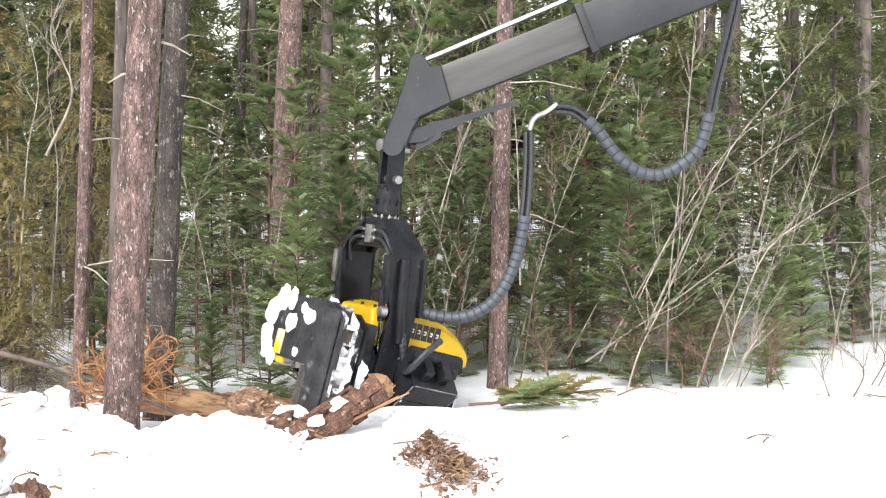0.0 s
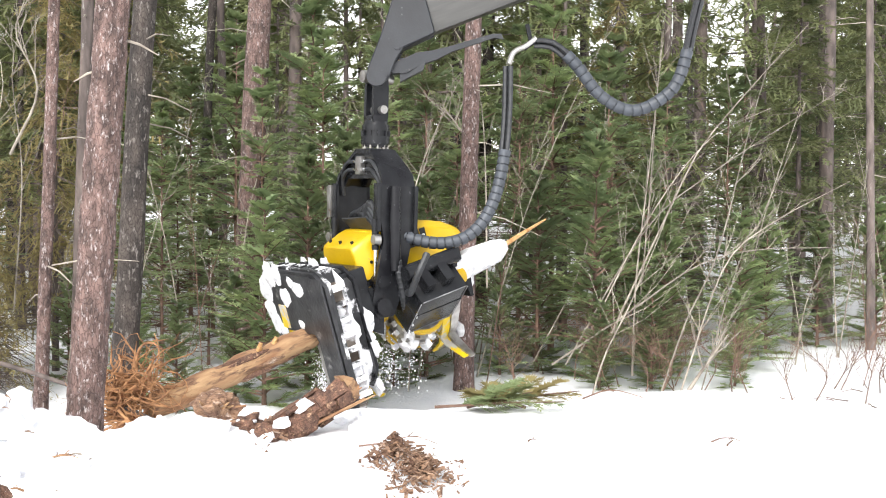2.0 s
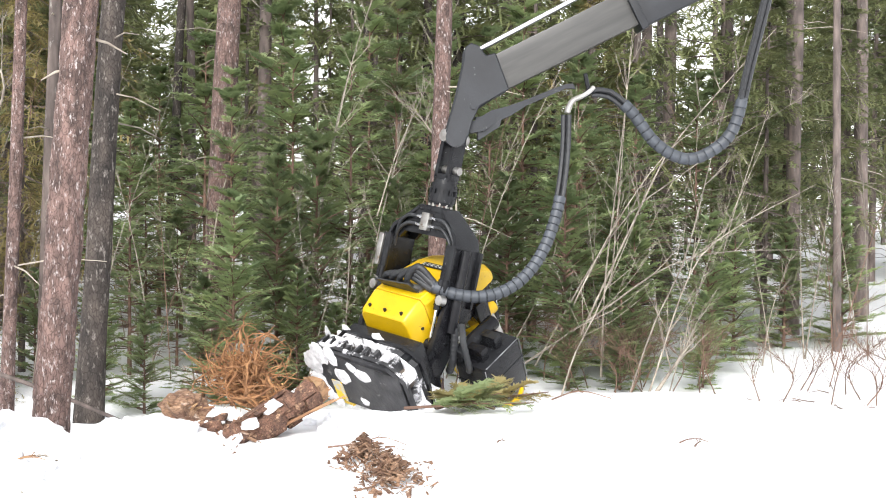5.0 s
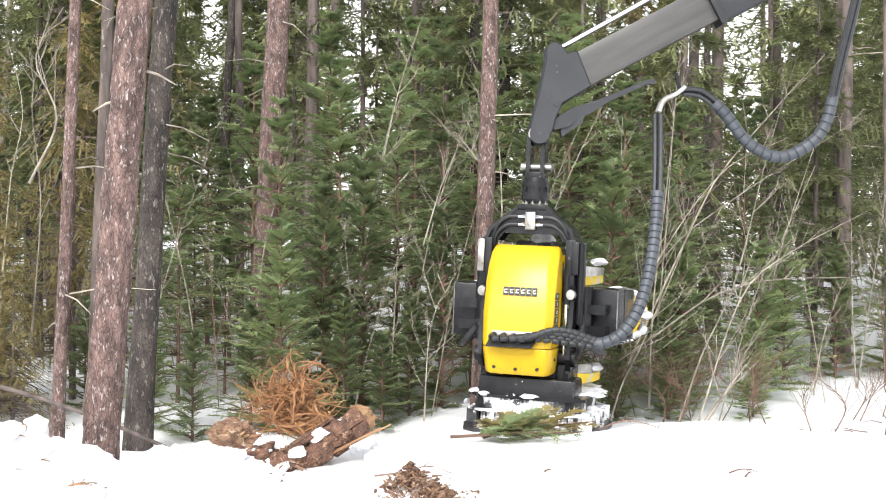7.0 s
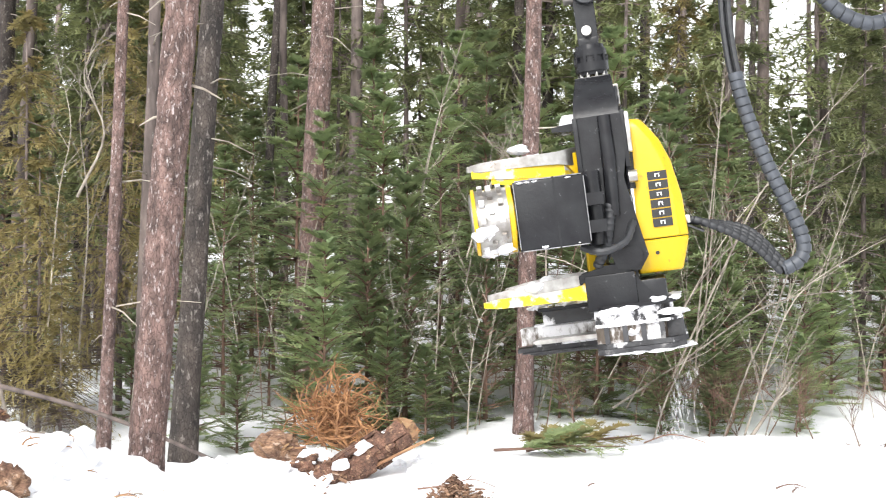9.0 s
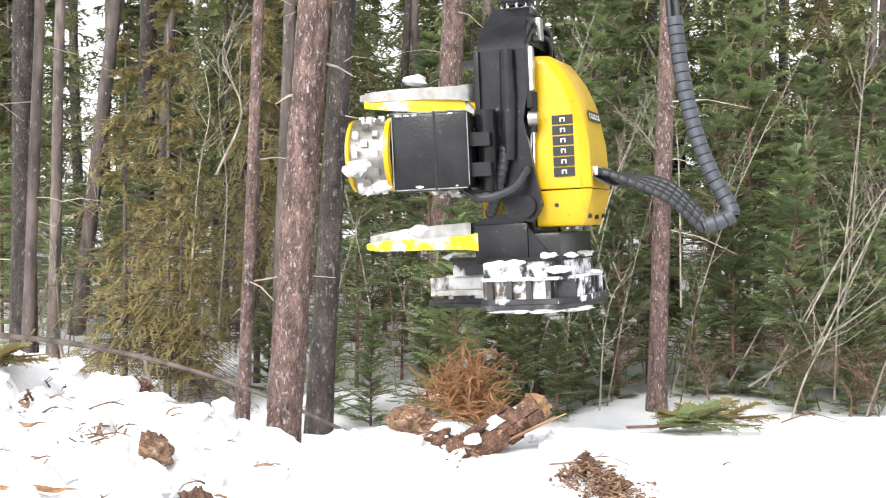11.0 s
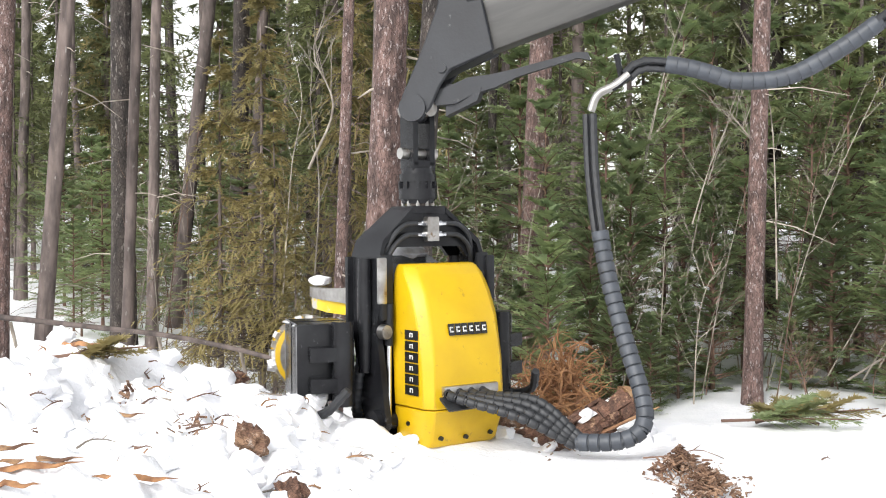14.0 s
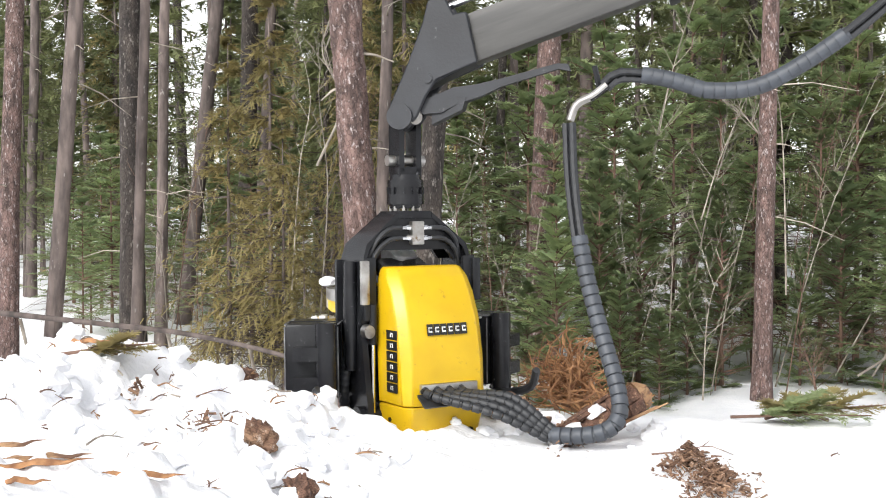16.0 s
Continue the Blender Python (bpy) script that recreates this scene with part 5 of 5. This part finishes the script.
def build_debris():
    rng = random.Random(51)
    broken_log()
    chunk("stump_piece", "torn reddish stump piece with snow on top", -1.5, 9.35, 0.2, BARK_TAN, 61, 0.7)
    chunk("stump_piece", "torn reddish stump piece half buried", -1.22, 9.05, 0.1, BARK_RED, 62, 0.7)
    chunk("wood_piece", "broken pale-brown wood piece stuck in the bank", -2.55, 6.7, 0.085, BARK_TAN, 63, 1.2, 0.03)
    chunk("wood_piece", "small dark bark piece in the bank", -2.14, 6.2, 0.075, BARK_RED, 64, 1.2, 0.02)
    chunk("wood_piece", "dark bark piece on the crest of the bank", -3.25, 8.2, 0.07, BARK_RED, 65, 0.8)
    fallen_bough("green fir bough lying flat on the snow", 0.3, 9.75, 0.95, -8, 71, NEEDLES)
    fallen_bough("bushy green fir bough standing up from the snow", 0.55, 9.85, 0.6, 35, 74, NEEDLES_DARK)
    fallen_bough("bushy fir bough heaped on another", 0.85, 9.7, 0.5, 140, 75, NEEDLES_OLIVE)
    fallen_bough("green fir bough with a bent tip on the snow", 0.75, 10.35, 0.8, 20, 72, NEEDLES_OLIVE)
    fallen_bough("small fir bough caught in the snow bank", -4.15, 7.35, 0.55, 20, 73, NEEDLES_OLIVE)
    bark_heap("heap of red-brown bark chips and moss on snow", 0.06, 7.45, 0.2, 81, 800)
    bark_heap("bark chips and moss trailing over the snow", -0.1, 7.95, 0.15, 85, 420)
    bark_heap("scattered red-brown bark chips in the bank", -3.6, 7.2, 0.16, 82, 60)
    bark_heap("scattered bark chips in trampled snow", -2.9, 6.6, 0.2, 83, 50)
    bark_heap("bark chips below the broken log", -1.0, 8.7, 0.2, 84, 70)
    # split red wood in the near bank
    for k, (x, y, ln, h) in enumerate(((-3.62, 5.45, 0.6, 14), (-3.55, 5.6, 0.5, 4), (-3.05, 5.7, 0.55, -14), (-3.65, 5.3, 0.45, 30), (-3.5, 5.35, 0.4, -8), (-3.7, 6.8, 0.4, 8), (-4.3, 7.6, 0.5, -30))):
        s = thing("split_wood", "splintered orange-red wood shard in the snow bank", "wood shard", "split wood shards", pose(x, y, snow_height(x, y) + 0.004, 0, -4, h))
        part("shard", Geo().loft([[(ln * k / 8 + rng.uniform(-0.3, 0.3) * ln / 9, c * w * rng.uniform(0.7, 1.2), e * w * rng.uniform(0.6, 1.25) + 0.008 * math.sin(k * 1.9)) for c, e in ((-1, -0.5), (0.1, -0.7), (1, -0.3), (0.6, 0.6), (-0.1, 0.9), (-0.8, 0.6))] for k, w in enumerate((0.004, 0.012, 0.016, 0.02, 0.018, 0.019, 0.014, 0.008, 0.002))]), (FIBRE, WOOD_RAW)[k % 2], s)
    twig_on_snow(-0.35, 8.3, 0.55, 10, 91)
    twig_on_snow(0.1, 7.7, 0.25, 70, 92, TWIG)
    twig_on_snow(2.15, 8.5, 0.22, 5, 93)
    twig_on_snow(2.25, 8.45, 0.16, 60, 94)
    twig_on_snow(0.85, 8.6, 0.08, 40, 95)
    twig_on_snow(-3.75, 7.3, 0.3, 150, 96, TWIG)
    twig_on_snow(-3.45, 7.1, 0.2, 80, 97)
    twig_on_snow(1.5, 10.4, 0.7, -30, 98)
    for k in range(80):
        x, y = rng.uniform(-4.8, -1.9), rng.uniform(5.8, 8.2)
        twig_on_snow(x, y, rng.uniform(0.06, 0.28), rng.uniform(0, 360), 100 + k, (TWIG_RED, TWIG, WOOD_RAW, BARK_RED)[k % 4])
    for k in range(16):
        x, y = rng.uniform(1.5, 6.0), rng.uniform(11.2, 14.0)
        twig_on_snow(x, y, rng.uniform(0.1, 0.4), rng.uniform(0, 360), 140 + k)
    # fallen pole behind the bank
    p = thing("fallen_pole", "long grey-brown fallen pole in the snow", "fallen trunk")
    part("stem", Geo().tube(curve_points([(-8.2, 12.2, 1.05), (-6.25, 11.8, 0.95), (-5.2, 11.55, 0.89), (-4.06, 11.2, 0.74), (-3.07, 10.95, 0.5), (-2.2, 10.8, 0.18)], 24), [0.034 - 0.0007 * k for k in range(25)], 10, rough=0.06, rng=rng), BARK_FAR, p)
    for x, z in ((-7.2, 1.0), (-5.5, 0.9), (-4.6, 0.8)):
        part("prop_branch", Geo().tube([(x, 11.7, z), (x + 0.1, 11.75, z - 0.5), (x + 0.15, 11.8, -0.1)], [0.02, 0.016, 0.01], 6), TWIG, p)
    # lumps of broken snow along the bank
    for k in range(190):
        x, y = (rng.uniform(-5.2, -1.9), rng.uniform(6.0, 8.4)) if k < 160 else (rng.uniform(-1.9, 0.2), rng.uniform(8.6, 9.6))
        s = rng.uniform(0.025, 0.1) * (1.3 if k % 9 == 0 else 1)
        lump = tagged(new("snow_chunk", Geo().clump((0, 0, 0), s, rng, 0.75).mesh("snow_chunk", SNOW)), "loose chunk of white snow on the bank", "snow chunk", "snow chunks")
        lump.location = (x, y, snow_height(x, y) + s * 0.2)


build_debris()


def build_snow_clumps():
    """Loose snow that drops out of the saw box in small showers."""
    rng = random.Random(77)
    out = []
    for k in range(26):
        g = Geo()
        for j in range(190):
            s = 0.002 + 0.009 * rng.random() ** 3
            g.clump((rng.gauss(0, 0.07), rng.gauss(0, 0.07), rng.gauss(0, 0.14)), s, rng, 1.0, 1)
        ob = tagged(new("falling_snow", g.mesh("falling_snow", SNOW, 0)), "shower of loose snow dropping from the saw box", "falling snow", "falling snow")
        t0 = 1.2 + 0.09 * k if k < 12 else (6.3 + 0.1 * (k - 12) if k < 16 else 8.08 + 0.05 * (k - 16))
        tilted = t0 < 4
        off = (rng.uniform(-0.2, 0.3), -0.3, -0.9) if tilted else ((rng.uniform(-0.1, 0.1), rng.uniform(-0.3, -0.2), -0.72) if t0 > 8 else (rng.uniform(0.25, 0.45), rng.uniform(-0.1, 0.5), -0.65))
        out.append((ob, t0, off))
    return out


SNOW_CLUMPS = build_snow_clumps()

# ---- motion ----
HEAD_ROWS = (  # seconds, x, y, z of the pin, lean, turn, tilt
    (0, -0.508, 12.19, 2.726, 6, -54, 100),
    (0.5, -0.582, 12.20, 2.467, 5, -54, 100),
    (1, -0.558, 12.20, 2.496, 5, -55, 97),
    (1.5, -0.565, 12.22, 2.921, 2, -57, 88),
    (2, -0.357, 12.22, 3.442, 1, -58, 72),
    (2.5, -0.005, 12.22, 3.376, 1.5, -58, 70),
    (3, 0.443, 12.22, 3.299, 3, -57, 69),
    (3.2, 0.565, 12.20, 3.258, 4, -57, 68),
    (5.3, 0.764, 12.30, 2.800, 12, -42, 46),
    (5.5, 0.780, 12.30, 2.800, 11, -40, 42),
    (6, 0.800, 12.40, 2.790, 5, -36, 15),
    (6.5, 0.952, 12.61, 3.123, 1.5, -26, 2),
    (7, 1.130, 12.47, 3.198, 1.8, -18, 0),
    (7.5, 1.404, 12.32, 3.635, 6.5, -14, 0),
    (8, 1.240, 11.68, 4.430, -2, 8, 0),
    (8.5, 1.138, 10.95, 4.812, -6, 66, 0),
    (9, 0.938, 10.40, 4.327, -8, 81, 0),
    (9.5, 0.600, 9.96, 4.606, -4, 82, 0),
    (10, 0.05, 9.83, 4.977, -3, 80, 0),
    (10.2, -0.21, 9.76, 4.940, -2, 78, 0),
    (12.3, -1.539, 9.10, 3.877, -5, 76, 0),
    (12.5, -1.676, 9.11, 3.971, -4, 74, 0),
    (13, -1.904, 8.96, 3.749, 1.5, 61, 0),
    (13.5, -1.954, 8.69, 3.132, -2, 49, 0),
    (14, -2.048, 8.81, 2.921, -0.5, 48, 0),
    (14.5, -2.078, 8.91, 2.778, -0.5, 48, 0),
    (15, -2.090, 8.93, 2.779, -0.5, 48, 0),
    (15.5, -2.168, 8.92, 2.806, -1, 49, 0),
    (16, -2.288, 9.13, 2.861, -0.5, 43, 0),
)
LOG_ROWS = (  # seconds, place of the butt, a point that it aims at
    (0, (-2.82, 11.00, 0.36), (0.2, 13.20, -0.25)),
    (0.6, (-2.84, 11.00, 0.34), (0.2, 13.20, -0.1)),
    (0.9, (-2.95, 11.00, 0.33), (0.2, 13.20, 0.24)),
    (1.2, (-2.98, 11.00, 0.30), (0.21, 13.20, 0.31)),
    (1.5, (-2.8, 11.00, 0.27), (0.90, 13.20, 0.74)),
    (1.8, (-2.57, 11.00, 0.28), (1.52, 13.20, 1.69)),
    (2, (-2.38, 11.00, 0.27), (1.63, 13.20, 1.99)),
    (2.4, (-2.21, 11.00, 0.30), (1.85, 13.20, 1.95)),
    (2.8, (-1.95, 11.00, 0.34), (2.17, 13.20, 1.84)),
    (3.2, (-1.69, 11.00, 0.42), (2.37, 13.20, 1.61)),
    (3.8, (-1.41, 11.3, 0.37), (0.94, 13.8, 0.9)),
    (4.6, (-1.26, 11.7, 0.32), (-0.86, 15.5, -0.35)),
    (16, (-1.26, 11.7, 0.32), (-0.86, 15.5, -0.35)),
)


def at(rows, t):
    """Values of a table between its rows, gliding."""
    ts = [r[0] for r in rows]
    if t <= ts[0]:
        return rows[0][1:]
    if t >= ts[-1]:
        return rows[-1][1:]
    i = max(k for k in range(len(ts)) if ts[k] <= t)
    p0, p1, p2, p3 = rows[max(0, i - 1)], rows[i], rows[i + 1], rows[min(len(rows) - 1, i + 2)]
    h = p2[0] - p1[0]
    u = (t - p1[0]) / h
    out = []
    for k in range(1, len(p1)):
        m1 = (p2[k] - p0[k]) / max(1e-6, p2[0] - p0[0]) * h
        m2 = (p3[k] - p1[k]) / max(1e-6, p3[0] - p1[0]) * h
        out.append((2 * u ** 3 - 3 * u * u + 1) * p1[k] + (u ** 3 - 2 * u * u + u) * m1 + (3 * u * u - 2 * u ** 3) * p2[k] + (u ** 3 - u * u) * m2)
    return out


# seconds, rise of the boom, clamp's x and z from the pin, sag of the upper hose
BOOM_ROWS = (
    (0, 21.5, 1.56, 0.36, 1), (2.5, 22, 1.5, 0.34, 1), (5.5, 28, 1.31, 0.48, 1), (7, 28, 1.42, 0.44, 1), (8.5, 26, 1.42, 0.4, 1),
    (10, 24, 1.37, 0.24, 0.7), (12.5, 20, 1.5, 0.18, 0.1), (14.5, 18.5, 1.5, 0.15, 0), (16, 18.5, 1.5, 0.15, 0),
)
# seconds, how far the knives stand open (degrees), how far the feed rollers stand apart (metres) and lean in (degrees)
GRIP_ROWS = ((0, -32, 0.3, 46), (4.3, -32, 0.3, 46), (5.2, 8, 0.26, -6), (6.2, 12, 0.26, -8), (8, 16, 0.3, -9), (12.5, 28, 0.3, -9), (13.6, 26, 0.32, -4), (14.2, -12, 0.42, 30), (16, -12, 0.42, 32))


def head_pose(t):
    x, y, z, lean, turn, tilt = at(HEAD_ROWS, t)
    return pose(x, y, z, 0, lean, 0) @ pose(0, 0, 0, 0, 0, turn), tilt


def link_pose(a, b, twist=0.0):
    d = (b - a).normalized()
    q = Vector((0, 1, 0))
    x = q.cross(d).normalized() if abs(d.y) < 0.95 else Vector((1, 0, 0))
    y = d.cross(x)
    m = Matrix((x, y, d)).transposed().to_4x4()
    m.translation = a
    return m


def chain_rows(rows, links, t, pts):
    for k, ob in enumerate(links):
        rows.setdefault(ob, []).append((t, link_pose(pts[k], pts[k + 1])))


def bow(s, e, leave, length, n, turn):
    """A hose from s, hanging straight down, that comes to e along -leave, with about the given length; turn: how far the last bend reaches."""
    lo, hi = 0.05, 2.5
    for k in range(14):
        h = (lo + hi) / 2
        a, b = s + Vector((0.02, 0, -h)), e + leave * min(h * 0.75, turn)
        pts = [s * (1 - u) ** 3 + a * 3 * u * (1 - u) ** 2 + b * 3 * u * u * (1 - u) + e * u ** 3 for u in (i / 16 for i in range(17))]
        run = sum((p - q).length for p, q in zip(pts, pts[1:]))
        lo, hi = (h, hi) if run < length else (lo, h)
    return curve_points(pts, n)


def motions():
    times = [round(0.2 * k, 2) for k in range(81)]
    head_rows, body_rows, boom_rows, clamp_rows, links = [], [], [], [], {}
    for t in times:
        m, tilt = head_pose(t)
        head_rows.append((t, m))
        seat = Matrix.Translation(PIVOT + Vector((0, 0, 0.25 * math.sin(radians(tilt))))) @ pose(0, 0, 0, -tilt)
        body_rows.append((t, seat))
        pin = m.translation
        rise_deg, cx, cz, sag = at(BOOM_ROWS, t)
        boom_rows.append((t, pose(*pin, 0, -rise_deg, 0)))
        c = pin + Vector((cx, -0.12, cz))
        c.x -= 0.22 * math.exp(-((t - 9.5) / 0.3) ** 2)
        clamp_rows.append((t, Matrix.Translation(c)))
        hang = ((0.05, 0.02), (0.24, 0.0), (0.47, -0.19), (0.72, -0.5), (1.04, -0.65), (1.35, -0.52), (1.53, -0.28), (1.66, 0.3), (1.84, 1.07), (2.0, 1.9))
        flat = ((0.05, 0.05), (0.16, 0.13), (0.42, 0.11), (0.65, 0.05), (0.8, 0.0), (1.15, 0.02), (1.5, 0.2), (1.85, 0.45), (2.3, 0.85), (3.0, 1.5))
        chain_rows(links, UPPER_LINKS, t, curve_points([c + Vector((f[0] + (h[0] - f[0]) * sag, 0, f[1] + (h[1] - f[1]) * sag)) for f, h in zip(flat, hang)], UPPER_N))
        # the hose into the head: down from the clamp, round a bow, to the cover
        b = m @ seat
        inlet = b @ Vector((0, -0.47, 0.23))
        out = (b.to_3x3() @ Vector((0, -1, -0.25))).normalized()
        s = c + Vector((-0.2, 0, -0.22))
        up = smooth_step(62, 22, tilt)
        face = math.atan2(out.x, -out.y)
        over = max(0.0, math.sin(face) - 0.74)
        join = inlet + Vector((0.12, -0.24, 0.04)).lerp(Vector((0.78, -0.12, -0.06 - 0.34 * max(0.0, math.sin(face)))), up)
        join.x += 0.4 * math.exp(-((t - 8.55) / 0.3) ** 2)
        join.x -= 0.62 * math.exp(-((t - 9.5) / 0.28) ** 2)
        leave = Vector((1, -0.15, -0.5)).lerp(Vector((0.8 + 0.4 * out.x, 0.3 * out.y, 0.02 + 1.5 * over)), up).normalized()
        chain_rows(links, LOWER_LINKS, t, bow(s, join, leave, 2.75 - (0.08 - 0.1 * smooth_step(13.2, 14.2, t)) * up, LOWER_N, 2.0 - (1.4 - 0.45 * smooth_step(13.2, 14.2, t)) * up))
        for k, (root, parts) in enumerate(FEEDS):
            q = b @ Vector((-0.2 + 0.1 * k, -0.46, 0.24))
            mid = q.lerp(join, 0.5) + Vector((0, 0, 0.03 + 0.035 * k)) + out * 0.12
            end = join + Vector((0.012 * (k - 1.5), 0.012 * (k % 2), 0.02 * (k - 1.5)))
            chain_rows(links, parts, t, curve_points([q, q + out * 0.14, mid, end], FEED_N))
    walk(PINE, [(t, PINE_FOOT @ pose(0, 0, 0, 0, a, 0)) for t, a in ((0, 0), (13.6, 0), (14.1, -1.5), (15.1, -1.5), (15.3, -1.9), (15.5, -2.8), (15.75, -5.2), (16, -8.3))])
    walk(LOG, [(t, log_pose(*row)) for t, *row in LOG_ROWS])
    for ob, t0, off in SNOW_CLUMPS:
        rows = []
        for t in [0.1 * k for k in range(161)]:
            m, tilt = head_pose(min(t, t0))
            p = m @ PIVOT + m.to_3x3() @ Vector(off)
            if t > t0:
                p = Vector((p.x + 0.12 * (t - t0), p.y, max(-0.5, p.z - 4.9 * (t - t0) ** 2 * 0.8 - 0.4 * (t - t0))))
            rows.append((t, Matrix.Translation(p)))
        walk(ob, rows)
    walk(HEAD, head_rows)
    walk(BODY, body_rows)
    walk(BOOM, boom_rows)
    walk(CLAMP, clamp_rows)
    for ob, rows in links.items():
        walk(ob, rows)
    for knife, s in KNIVES:
        walk(knife, [(t, Matrix.Translation(knife.location) @ pose(0, 0, 0, 0, 0, -s * at(GRIP_ROWS, t)[0])) for t in times[::2]])
    for arm, s in ROLLERS:
        walk(arm, [(t, pose(s * (0.4 + at(GRIP_ROWS, t)[1]), 0.34 - 0.24 * smooth_step(-9, 46, at(GRIP_ROWS, t)[2]), 0.43, 0, 0, s * at(GRIP_ROWS, t)[2])) for t in times[::2]])


motions()
